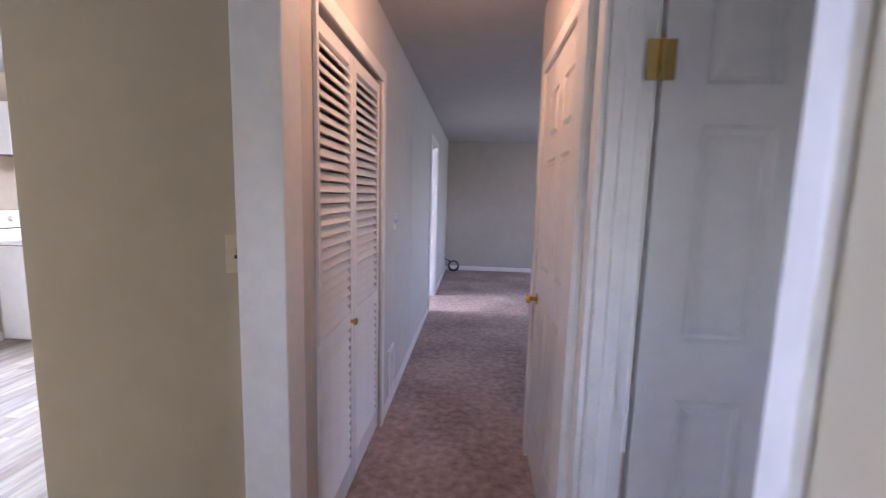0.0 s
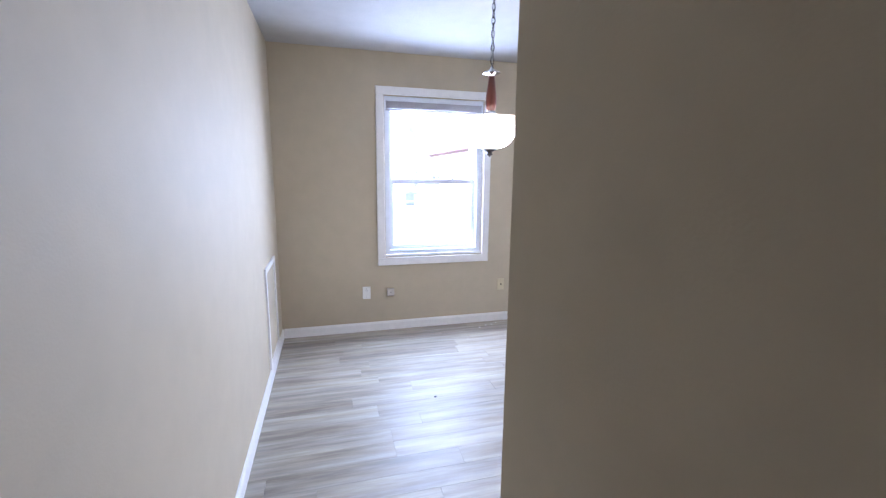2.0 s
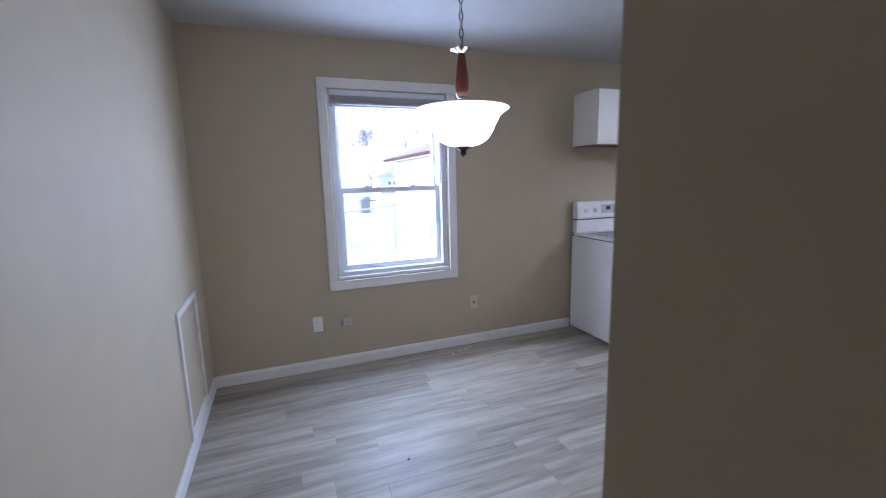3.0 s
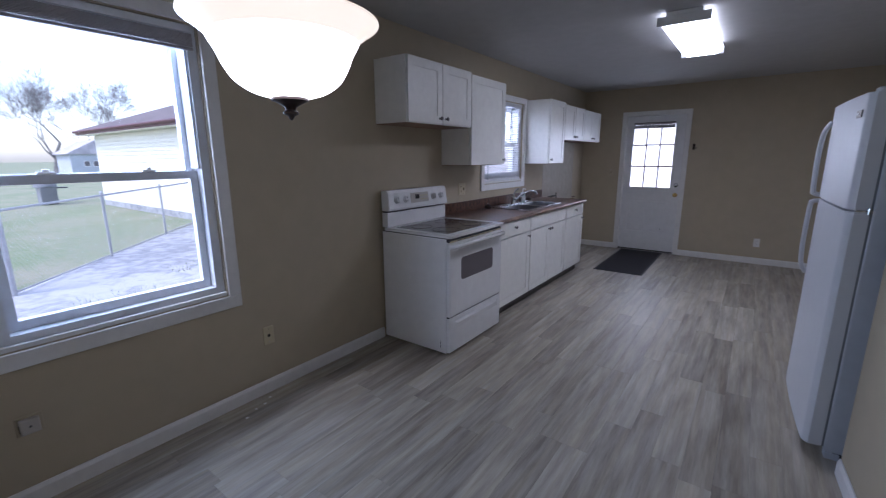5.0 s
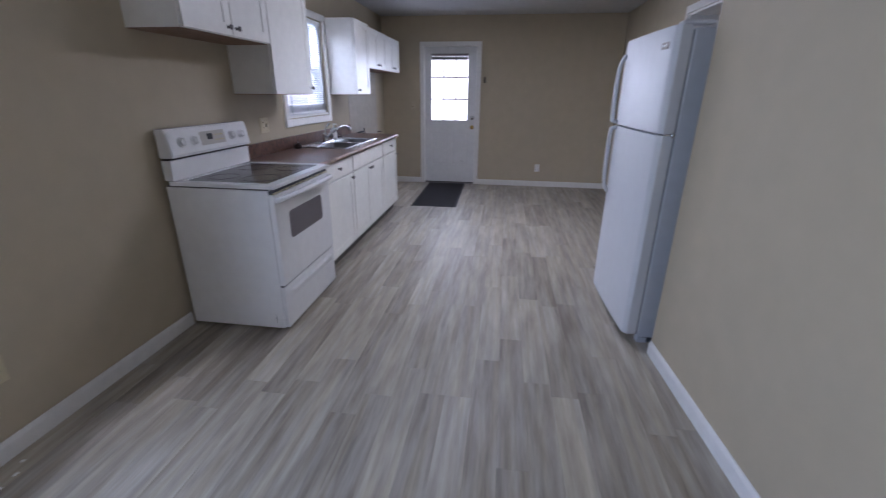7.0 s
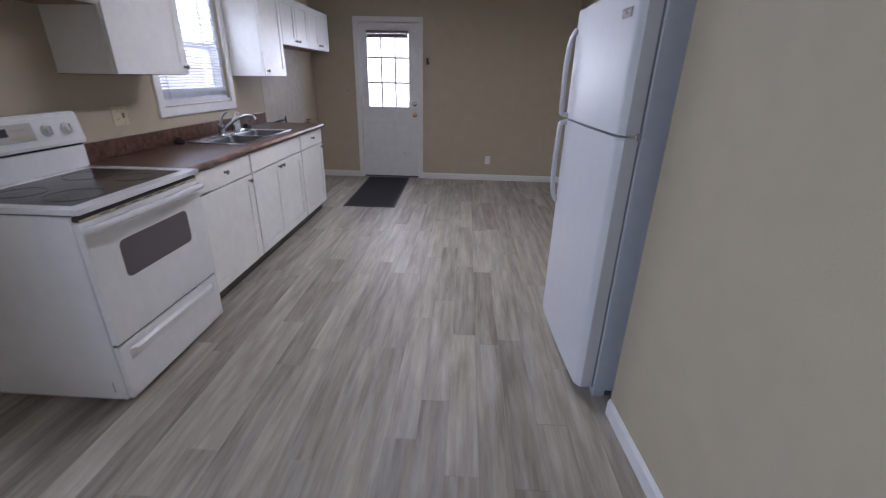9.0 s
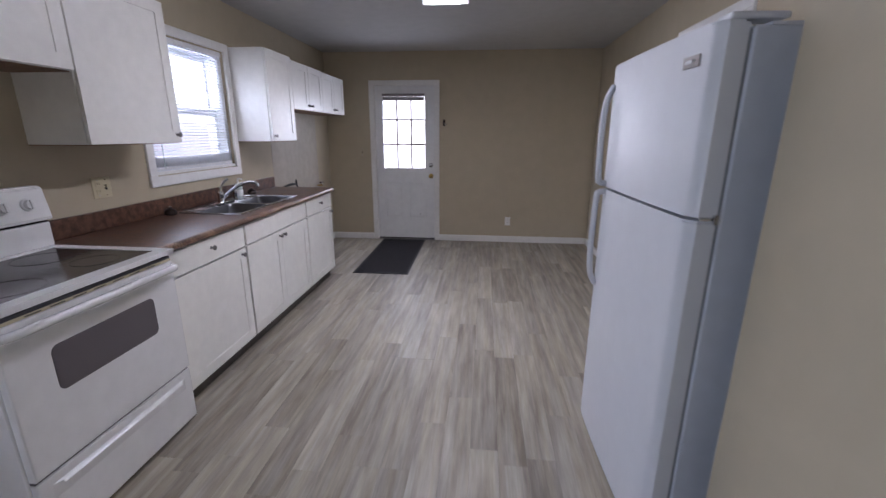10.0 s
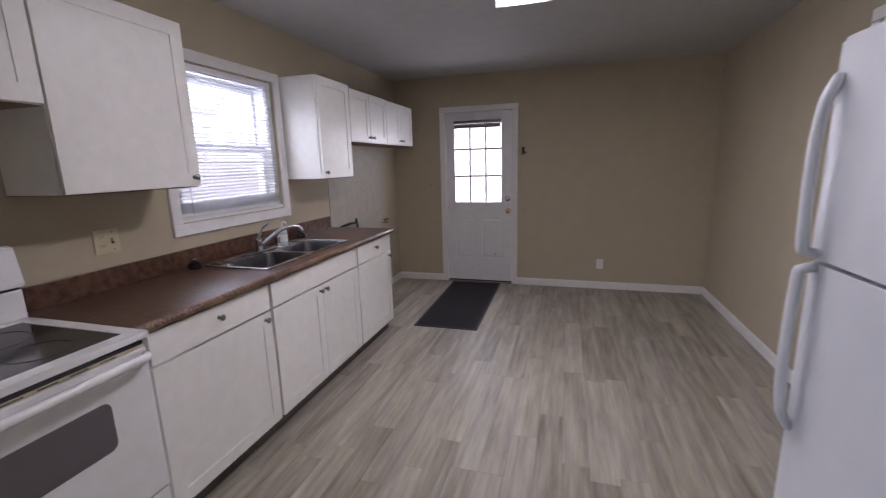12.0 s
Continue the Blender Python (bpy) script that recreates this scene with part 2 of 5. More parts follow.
SLAB = material("roof_and_outer_wall", (0.55, 0.54, 0.52), 0.8, vary=0.08, scale=2, bump=0.2)
PLANK = plank_material()
GLASS = glass("window_glass")
BOWL = glow("lit_alabaster_glass", (1.0, 0.95, 0.88), 2.2)
DIFFUSER = glow("lit_acrylic", (0.97, 0.98, 1.0), 6.9)
DIFFUSER_SIDE = glow("lit_prismatic_side", (0.97, 0.98, 1.0), 1.5)
BOWLRIM = glow("dim_cream_glass_rim", (1.0, 0.84, 0.60), 0.32)
HALLGLOBE = glow("lit_warm_glass", (1.0, 0.6, 0.3), 0.8)


# ---- mesh helpers ----
ORIGIN = {}


def mesh_of(name, bm, mat):
    bmesh.ops.recalc_face_normals(bm, faces=bm.faces[:])
    me = bpy.data.meshes.new(name)
    bm.to_mesh(me)
    bm.free()
    me.materials.append(mat)
    return me


def smooth(ob, on=True):
    for p in ob.data.polygons:
        p.use_smooth = on
    ob.data.set_sharp_from_angle(angle=radians(42))
    return ob


def thing(name, label, category, at, group="", kind=""):
    ob = new(name)
    ob.location = at
    ob.empty_display_size = 0.1
    ORIGIN[ob] = Vector(at)
    return tagged(ob, label, category, group, kind)


def part(name, bm, mat, parent, label="", soft_shade=False):
    """Links a bmesh, given in world coordinates, as one part of a thing or of a part."""
    o = ORIGIN[parent]
    bmesh.ops.translate(bm, verts=bm.verts[:], vec=-o)
    ob = new(name, mesh_of(name, bm, mat))
    ob.parent = parent
    ORIGIN[ob] = o
    if soft_shade:
        smooth(ob)
    return tagged(ob, label)


def solid(name, bm, mat, label="", category="", kind="structure"):
    """A top-level object that is one mesh."""
    ob = new(name, mesh_of(name, bm, mat))
    ORIGIN[ob] = Vector((0, 0, 0))
    return tagged(ob, label, category, "", kind)


def box(x0, x1, y0, y1, z0, z1, bev=0.0, seg=2, bm=None):
    bm = bm or bmesh.new()
    c = bmesh.new()
    bmesh.ops.create_cube(c, size=1)
    for v in c.verts:
        v.co = Vector((x0 + (v.co.x + 0.5) * (x1 - x0), y0 + (v.co.y + 0.5) * (y1 - y0), z0 + (v.co.z + 0.5) * (z1 - z0)))
    if bev:
        bmesh.ops.bevel(c, geom=c.edges[:], offset=bev, segments=seg, affect="EDGES", profile=0.5)
    return merge(bm, c)


def merge(bm, c):
    me = bpy.data.meshes.new("tmp")
    c.to_mesh(me)
    c.free()
    bm.from_mesh(me)
    bpy.data.meshes.remove(me)
    return bm


def lathe(profile, at, axis="z", seg=24, bm=None):
    """Turns (radius, height) pairs round an axis through at."""
    bm = bm or bmesh.new()
    rings = []
    for r, h in profile:
        ring = []
        for k in range(seg):
            a = 2 * math.pi * k / seg
            u, v = r * math.cos(a), r * math.sin(a)
            p = {"z": (u, v, h), "x": (h, u, v), "y": (u, h, v)}[axis]
            ring.append(bm.verts.new(Vector(at) + Vector(p)))
        rings.append(ring)
    for a, b in zip(rings, rings[1:]):
        for k in range(seg):
            bm.faces.new((a[k], a[(k + 1) % seg], b[(k + 1) % seg], b[k]))
    for ring in (rings[0], rings[-1]):
        bm.faces.new(ring)
    return bm


def tube(points, radius, seg=8, bm=None, closed=False):
    """A round bar along points; radius may be one number or one per point."""
    bm = bm or bmesh.new()
    pts = [Vector(p) for p in points]
    rad = radius if isinstance(radius, (list, tuple)) else [radius] * len(pts)
    rings, up = [], None
    for i, p in enumerate(pts):
        d = pts[(i + 1) % len(pts)] - pts[i - 1] if closed else pts[min(i + 1, len(pts) - 1)] - pts[max(i - 1, 0)]
        d.normalize()
        if up is None:
            up = d.orthogonal().normalized()
        up = (up - d * up.dot(d)).normalized()
        side = d.cross(up)
        rings.append([bm.verts.new(p + rad[i] * (math.cos(2 * math.pi * k / seg) * up + math.sin(2 * math.pi * k / seg) * side)) for k in range(seg)])
    pairs = list(zip(rings, rings[1:])) + ([(rings[-1], rings[0])] if closed else [])
    for a, b in pairs:
        for k in range(seg):
            bm.faces.new((a[k], a[(k + 1) % seg], b[(k + 1) % seg], b[k]))
    if not closed:
        bm.faces.new(rings[0])
        bm.faces.new(rings[-1])
    return bm


def arc_points(points, n=8):
    """A smooth curve through control points (Catmull-Rom)."""
    P = [Vector(p) for p in points]
    P = [P[0] * 2 - P[1]] + P + [P[-1] * 2 - P[-2]]
    out = []
    for i in range(1, len(P) - 2):
        for k in range(n):
            t = k / n
            a, b, c, d = P[i - 1:i + 3]
            out.append(0.5 * ((2 * b) + (c - a) * t + (2 * a - 5 * b + 4 * c - d) * t * t + (3 * b - a - 3 * c + d) * t ** 3))
    out.append(P[-2])
    return out


def prism(outline, z0, z1, bm=None):
    """An upright solid on a plan outline."""
    bm = bm or bmesh.new()
    lo = [bm.verts.new((x, y, z0)) for x, y in outline]
    hi = [bm.verts.new((x, y, z1)) for x, y in outline]
    n = len(outline)
    bm.faces.new(lo[::-1])
    bm.faces.new(hi)
    for i in range(n):
        bm.faces.new((lo[i], lo[(i + 1) % n], hi[(i + 1) % n], hi[i]))
    return bm


def pierced(axis, p0, p1, a0, a1, b0, b1, holes, bm=None):
    """A slab between p0 and p1 on an axis ("x", "y" or "z"), over a0..a1 and b0..b1, with rectangular holes (a, a, b, b) right through."""
    bm = bm or bmesh.new()
    A = sorted({a0, a1, *[h[0] for h in holes], *[h[1] for h in holes]})
    B = sorted({b0, b1, *[h[2] for h in holes], *[h[3] for h in holes]})
    cache = {}

    def v(p, a, b):
        key = (p, a, b)
        if key not in cache:
            cache[key] = bm.verts.new({"x": (p, a, b), "y": (a, p, b), "z": (a, b, p)}[axis])
        return cache[key]

    def full(i, j):
        if not (0 <= i < len(A) - 1 and 0 <= j < len(B) - 1):
            return False
        ca, cb = (A[i] + A[i + 1]) / 2, (B[j] + B[j + 1]) / 2
        return not any(h[0] < ca < h[1] and h[2] < cb < h[3] for h in holes)

    for i in range(len(A) - 1):
        for j in range(len(B) - 1):
            if not full(i, j):
                continue
            l, r, d, u = A[i], A[i + 1], B[j], B[j + 1]
            for p in (p0, p1):
                bm.faces.new((v(p, l, d), v(p, r, d), v(p, r, u), v(p, l, u)))
            for q, e0, e1 in (((i - 1, j), (l, d), (l, u)), ((i + 1, j), (r, d), (r, u)), ((i, j - 1), (l, d), (r, d)), ((i, j + 1), (l, u), (r, u))):
                if not full(*q):
                    bm.faces.new((v(p0, *e0), v(p0, *e1), v(p1, *e1), v(p1, *e0)))
    return bm


# ---- the rooms: walls, ceilings, floors ----
H = 2.44
WIN_D = (1.66, 2.57, 0.69, 2.09)     # dining window opening: y, y, z, z
WIN_K = (5.36, 6.25, 1.165, 2.05)    # kitchen window opening
solid("wall_west", pierced("x", -0.20, 0.0, 0.545, 8.70, -0.5, H, [WIN_D, WIN_K]), BEIGE, "beige painted wall with two windows")
solid("wall_north", pierced("y", 8.50, 8.70, 0.0, 3.50, -0.5, H, [(0.63, 1.46, 0.0, 2.05)]), BEIGE, "beige painted wall with the back door")
solid("wall_south", box(0.0, 3.80, 0.545, 0.745, -0.1, H), BEIGE, "beige painted dining wall")
solid("wall_living_west", pierced("x", 3.64, 3.78, 3.90, 8.70, -0.1, H, [(5.46, 6.25, -0.1, 2.085)]), HALLWALL, "beige living room wall coloured pale for its cool light, with a cased opening")
solid("wall_kitchen_east", pierced("x", 3.50, 3.6395, 3.90, 8.70, -0.1, H, [(5.46, 6.25, -0.1, 2.085)]), BEIGE, "beige painted kitchen wall with a cased opening")
closet = bmesh.new()
# wall round the closet: kitchen side slightly out of square, end wall with the hall doorway beside it
prism([(2.955, 1.53), (3.754, 1.52), (3.754, 1.63), (3.05, 1.63), (2.91, 3.80), (3.50, 3.80), (3.50, 3.90), (2.803, 3.90)], -0.1, H, closet)
solid("wall_closet", closet, BEIGE, "beige painted wall round the hall closet")
solid("wall_hall_west", pierced("x", 3.68, 3.78, 1.635, 3.895, -0.1, H, [(1.775, 2.78, -0.1, 2.07)]), HALLWALL, "beige hall wall coloured pale for its cool light, with a louvred closet")
solid("wall_hall_header", box(3.70, 4.66, 1.52, 1.63, 2.07, H), BEIGE, "painted wall over the hall doorway")
solid("wall_hall_east", pierced("x", 4.66, 4.78, 1.64, 2.78, -0.1, H, [(1.78, 2.585, -0.1, 2.06)]), HALLWALL, "beige hall wall coloured pale for its cool light")
solid("wall_entry_west", box(3.68, 3.80, -1.20, 0.54, -0.1, H), BEIGE, "beige painted entry wall")
solid("wall_entry_east", pierced("x", 4.63, 4.73, -1.20, 1.63, -0.1, H, [(0.775, 1.43, -0.1, 2.05)]), BEIGE, "beige painted entry wall with a doorway")
# out of view; its openings are added to hold the two fill lamps
solid("wall_entry_south", pierced("y", -1.32, -1.20, 3.68, 6.20, -0.1, H, [(4.00, 4.40, 1.25, 1.80), (5.20, 5.60, 1.3, 1.8)]), BEIGE, "beige painted entry end wall")
solid("wall_side_room", box(4.87, 6.20, 1.64, 1.74, -0.1, H), BEIGE, "beige painted side room wall")
solid("wall_side_room_east", box(6.20, 6.32, -1.32, 1.74, -0.1, H), BEIGE, "beige painted side room wall")
solid("wall_living_north", box(3.78, 8.00, 8.45, 8.70, -0.1, H), LIVINGWALL, "beige living room wall coloured pale for its cool light")
solid("wall_living_east", pierced("x", 8.00, 8.20, 1.75, 8.70, -0.1, H, [(5.2, 6.8, 0.9, 2.0)]), HALLWALL, "beige living room wall coloured pale for its cool light, with a window opening")
solid("wall_living_south", box(4.785, 8.00, 2.68, 2.78, -0.1, H), HALLWALL, "beige living room wall coloured pale for its cool light")
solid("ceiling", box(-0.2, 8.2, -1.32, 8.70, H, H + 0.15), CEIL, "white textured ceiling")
solid("carpet_floor", box(3.70, 8.0, 1.585, 8.45, -0.06, 0.004), CARPET, "mauve brown carpet", "carpet")
solid("side_room_floor", box(4.68, 6.2, -1.2, 1.64, -0.06, 0.003), CARPET, "mauve brown carpet", "carpet")
floor = solid("floor", prism([(0, 0.55), (3.70, 0.55), (3.70, -1.2), (4.68, -1.2), (4.68, 1.585), (3.60, 1.60), (3.60, 8.50), (0, 8.50)], -0.08, -0.004), SUBFLOOR, "grey wood-look vinyl plank floor", "floor")


def baseboard(name, p, q, n, height=0.083, thick=0.013):
    """A skirting from p to q, on the side of the wall that n points to."""
    d = Vector((q[0] - p[0], q[1] - p[1], 0)).normalized()
    n = Vector((*n, 0)).normalized()
    bm = bmesh.new()
    prof = [(0, 0), (thick, 0), (thick, height * 0.78), (thick * 0.6, height * 0.93), (thick * 0.45, height), (0, height)]
    ends = [[bm.verts.new(Vector((*e, 0.0)) + n * a + Vector((0, 0, b))) for a, b in prof] for e in (p, q)]
    k = len(prof)
    for i in range(k):
        bm.faces.new((ends[0][i], ends[0][(i + 1) % k], ends[1][(i + 1) % k], ends[1][i]))
    bm.faces.new(ends[0])
    bm.faces.new(ends[1])
    return solid(name, bm, TRIM, "white painted skirting board", "baseboard")


for p, q, n in (((0, 0.76), (0, 3.80), (1, 0)), ((0.0, 0.745), (3.80, 0.745), (0, 1)), ((2.956, 1.517), (2.804, 3.90), (-1, -0.064)),
                ((2.945, 1.53), (3.648, 1.521), (0, -1)), ((0, 6.90), (0, 8.49), (1, 0)), ((0.015, 8.50), (0.58, 8.50), (0, -1)),
                ((1.507, 8.50), (3.485, 8.50), (0, -1)), ((3.50, 6.315), (3.50, 8.50), (-1, 0)), ((3.50, 3.91), (3.50, 5.395), (-1, 0)),
                ((3.78, 2.86), (3.78, 5.395), (1, 0)), ((3.78, 6.315), (3.78, 8.435), (1, 0)), ((3.795, 8.45), (7.9, 8.45), (0, -1)),
                ((4.63, -1.19), (4.63, 0.725), (-1, 0)), ((3.80, -1.19), (3.80, 0.54), (1, 0)), ((4.79, 2.78), (7.95, 2.78), (0, 1))):
    baseboard("baseboard", p, q, n)


def casing(name, axis, face, out, a0, a1, top, width=0.062, thick=0.016, bottom=None, foot=0.0, near=None):
    """Flat trim round an opening, standing off a wall face towards out (+1 or -1)."""
    f0, f1 = sorted((face, face + out * thick))
    holder = thing(name, "white painted trim round an opening", "trim", (0, 0, 0), kind="structure")

    def strip(kind, u0, u1, z0, z1):
        bm = box(f0, f1, u0, u1, z0, z1, 0.004) if axis == "x" else box(u0, u1, f0, f1, z0, z1, 0.004)
        part(kind, bm, TRIM, holder)

    strip("side_trim", a0 - (near or width), a0, foot, top)
    strip("side_trim", a1, a1 + width, foot, top)
    strip("head_trim", a0 - width, a1 + width, top + 0.0005, top + width)
    if bottom is not None:
        strip("bottom_trim", a0 - width, a1 + width, foot - width * 1.05, foot - 0.0005)
    return holder


def jamb(name, axis, p0, p1, a0, a1, top, thick=0.02, stop=None):
    """The lining inside an opening through a wall."""
    holder = thing(name, "white painted door lining", "trim", (0, 0, 0), kind="structure")
    for kind, u0, u1, z0, z1 in (("side_lining", a0, a0 + thick, 0.005, top - thick), ("side_lining", a1 - thick, a1, 0.005, top - thick), ("head_lining", a0, a1, top - thick + 0.0005, top)):
        bm = box(p0, p1, u0, u1, z0, z1, 0.003) if axis == "x" else box(u0, u1, p0, p1, z0, z1, 0.003)
        part(kind, bm, TRIM, holder)
    if stop:
        for u0, u1 in ((a0 + thick, a0 + thick + 0.012), (a1 - thick - 0.012, a1 - thick)):
            bm = box(stop, stop + 0.035, u0, u1, 0.005, top - thick, 0.003) if axis == "x" else box(u0, u1, stop, stop + 0.035, 0.005, top - thick, 0.003)
            part("door_stop", bm, TRIM, holder)
    return holder


casing("trim_dining_window", "x", 0.0, 1, 1.655, 2.575, 2.095, 0.068, 0.018, True, 0.685)
casing("trim_kitchen_window", "x", 0.0, 1, 5.355, 6.255, 2.055, 0.062, 0.018, True, 1.16)
casing("trim_back_door", "y", 8.50, -1, 0.645, 1.445, 2.035)
casing("trim_cased_opening", "x", 3.50, -1, 5.46, 6.25, 2.085, 0.062)
casing("trim_cased_opening", "x", 3.78, 1, 5.46, 6.25, 2.085, 0.062)
jamb("lining_cased_opening", "x", 3.50, 3.78, 5.46, 6.25, 2.085)
casing("trim_hall_door", "y", 1.52, -1, 3.795, 4.60, 2.05, 0.103, near=0.145)
jamb("lining_hall_door", "y", 1.507, 1.633, 3.757, 4.63, 2.07, 0.037)
casing("trim_side_door", "x", 4.63, -1, 0.77, 1.425, 2.05, 0.066, near=0.042)
jamb("lining_side_door", "x", 4.63, 4.73, 0.755, 1.43, 2.05, 0.02, 4.66)
casing("trim_closet_door", "x", 4.66, -1, 1.785, 2.58, 2.055, 0.06)
jamb("lining_closet_door", "x", 4.66, 4.78, 1.78, 2.585, 2.06, 0.006)
casing("trim_closet", "x", 3.78, 1, 1.783, 2.772, 2.06, 0.065, near=0.022)
jamb("lining_back_door", "y", 8.50, 8.70, 0.63, 1.46, 2.05, 0.018)


# ---- windows and doors ----
def sash_window(name, x0, opening, rail, label):
    """A double-hung window in a wall at x below x0, with vinyl frame, two sashes and panes."""
    y0, y1, z0, z1 = opening
    w = thing(name, label, "window", (x0, (y0 + y1) / 2, z0), kind="structure")
    f = 0.045
    part("window_frame", pierced("x", x0 - 0.15, x0 - 0.02, y0, y1, z0, z1, [(y0 + f, y1 - f, z0 + f + 0.01, z1 - f)]), VINYLFRAME, w)
    part("window_sill", box(x0 - 0.02, x0 + 0.004, y0 + 0.001, y1 - 0.001, z0 + 0.001, z0 + 0.022, 0.003), TRIM, w)
    for kind, xa, za, zb in (("lower_sash", x0 - 0.075, z0 + f + 0.01, rail + 0.02), ("upper_sash", x0 - 0.12, rail - 0.02, z1 - f)):
        ya, yb = y0 + f, y1 - f
        s = part(kind, pierced("x", xa - 0.032, xa, ya + 0.001, yb - 0.001, za + 0.001, zb - 0.001, [(ya + 0.038, yb - 0.038, za + 0.042, zb - 0.04)]), VINYLFRAME, w)
        pane = part("pane", box(xa - 0.018, xa - 0.014, ya + 0.036, yb - 0.036, za + 0.04, zb - 0.038), GLASS, s, "clear glass pane")
        pane.visible_shadow = False
        if kind == "lower_sash":
            for yy in (ya + 0.22, yb - 0.22):
                lock = box(xa - 0.03, xa - 0.002, yy - 0.03, yy + 0.03, zb - 0.001, zb + 0.010, 0.003)
                lathe([(0.012, 0.0), (0.012, 0.016), (0.004, 0.018)], (xa - 0.016, yy, zb + 0.004), "z", 12, lock)
                part("sash_lock", lock, WHITEPL, s, "white sash lock")
    for ya in (y0 + f, y1 - f - 0.012):
        part("track", box(x0 - 0.118, x0 - 0.03, ya - 0.0005, ya + 0.0125, rail + 0.03, z1 - f - 0.001, 0.002), VINYLFRAME, w)
    return w


sash_window("window_dining", 0.0, WIN_D, 1.365, "white double-hung window over the dining wall outlets")
sash_window("window_kitchen", 0.0, WIN_K, 1.585, "white double-hung window above the sink")


def slat_mesh(name, length, depth, mat, tilt):
    bm = bmesh.new()
    n = 5
    rows = []
    for i in range(n):
        u = (i / (n - 1) - 0.5) * depth
        c = 0.0022 * (1 - (2 * i / (n - 1) - 1) ** 2)
        p = Vector((u * math.cos(tilt) - c * math.sin(tilt), 0, u * math.sin(tilt) + c * math.cos(tilt)))
        rows.append([bm.verts.new(p + Vector((0, s * length / 2, 0))) for s in (-1, 1)])
    faces = [bm.faces.new((a[0], a[1], b[1], b[0])) for a, b in zip(rows, rows[1:])]
    bmesh.ops.solidify(bm, geom=faces, thickness=0.0009)
    return mesh_of(name, bm, mat)


def lowered_blind():
    y0, y1, z0, z1 = WIN_K
    b = thing("venetian_blind", "white lowered mini blind in the kitchen window", "blind", (-0.02, (y0 + y1) / 2, z0))
    part("head_rail", box(-0.034, -0.004, y0 + 0.012, y1 - 0.012, z1 - 0.036, z1 - 0.004, 0.002), BLINDS, b)
    part("bottom_rail", box(-0.030, -0.008, y0 + 0.016, y1 - 0.016, z0 + 0.030, z0 + 0.044, 0.003), BLINDS, b)
    me = slat_mesh("slat", y1 - y0 - 0.034, 0.024, BLINDS, radians(-30))
    z = z0 + 0.056
    k = 0
    while z < z1 - 0.045:
        s = new("slat", me)
        s.parent = b
        s.location = (0.001, 0, z - z0)
        s.rotation_euler = (random.uniform(-0.002, 0.002), random.uniform(-0.025, 0.025), 0)
        # the lowest slats lie stacked on the bottom rail
        z += 0.006 if k < 9 else 0.0205
        k += 1
    for yy in (y0 + 0.13, (y0 + y1) / 2, y1 - 0.13):
        part("ladder_cord", tube([(-0.007, yy, z0 + 0.03), (-0.007, yy, z1 - 0.03)], 0.0009, 5), WHITEPL, b)
    part("tilt_wand", tube([(0.002, y0 + 0.09, z1 - 0.04), (0.004, y0 + 0.085, z0 + 0.04)], 0.0035, 6), SOAP, b, "clear plastic tilt wand")
    return b


def raised_blind(name, axis, x, y0, y1, z_top, drop, mat, label):
    b = thing(name, label, "blind", (x, (y0 + y1) / 2, z_top) if axis == "x" else ((y0 + y1) / 2, x, z_top))
    def bx(u0, u1, v0, v1, za, zb, bev):
        return box(x + u0, x + u1, v0, v1, za, zb, bev) if axis == "x" else box(v0, v1, x + u0, x + u1, za, zb, bev)
    part("head_rail", bx(-0.020, 0.020, y0, y1, z_top - 0.034, z_top, 0.003), VINYLFRAME if axis == "x" else mat, b)
    n = int((drop - 0.034 - 0.018) / 0.0055)
    for i in range(n):
        z = z_top - 0.038 - i * 0.0055
        s = random.uniform(-0.0015, 0.0015)
        part("slat", bx(-0.016 + s, 0.016 + s, y0 + 0.006, y1 - 0.006, z - 0.0036, z, 0), mat, b)
    part("bottom_rail", bx(-0.017, 0.017, y0 + 0.005, y1 - 0.005, z_top - drop, z_top - drop + 0.014, 0.003), mat, b)
    return b


lowered_blind()
raised_blind("venetian_blind", "x", -0.028, WIN_D[0] + 0.012, WIN_D[1] - 0.012, WIN_D[3] - 0.004, 0.115, GREYBLIND, "grey slatted blind pulled up in the dining window")


def raised_panel(axis, face, out, a0, a1, z0, z1, bm, relief=0.009):
    """A moulded door panel: a sunk groove round a raised field, standing out of a face."""
    d = relief * out
    rings = [(0.0, 0.0), (0.010, -0.9), (0.020, -1.0), (0.036, 0.3), (0.05, 0.35)]
    loops = []
    for inset, dep in rings:
        pts = [(a0 + inset, z0 + inset), (a1 - inset, z0 + inset), (a1 - inset, z1 - inset), (a0 + inset, z1 - inset)]
        loops.append([bm.verts.new((face + d * dep, a, z) if axis == "x" else (a, face + d * dep, z)) for a, z in pts])
    for a, b in zip(loops, loops[1:]):
        for k in range(4):
            bm.faces.new((a[k], a[(k + 1) % 4], b[(k + 1) % 4], b[k]))
    bm.faces.new(loops[-1])


def six_panel(axis, p0, p1, a0, a1, z0, z1):
    """A six-panel slab: stiles and rails with moulded panels set in the holes on both faces."""
    w = a1 - a0
    m, mid = 0.115 * w / 0.76, (a0 + a1) / 2
    cols = ((a0 + m, mid - 0.05), (mid + 0.05, a1 - m))
    rows = ((z0 + 0.24, z0 + 0.925), (z0 + 1.075, z0 + 1.595), (z0 + 1.685, z0 + 1.90))
    holes = [(c0, c1, r0, r1) for c0, c1 in cols for r0, r1 in rows]
    bm = pierced(axis, p0, p1, a0, a1, z0, z1, holes)
    for h in holes:
        for face, out in ((p0, -1), (p1, 1)):
            raised_panel(axis, face, out, *h, bm)
    return bm


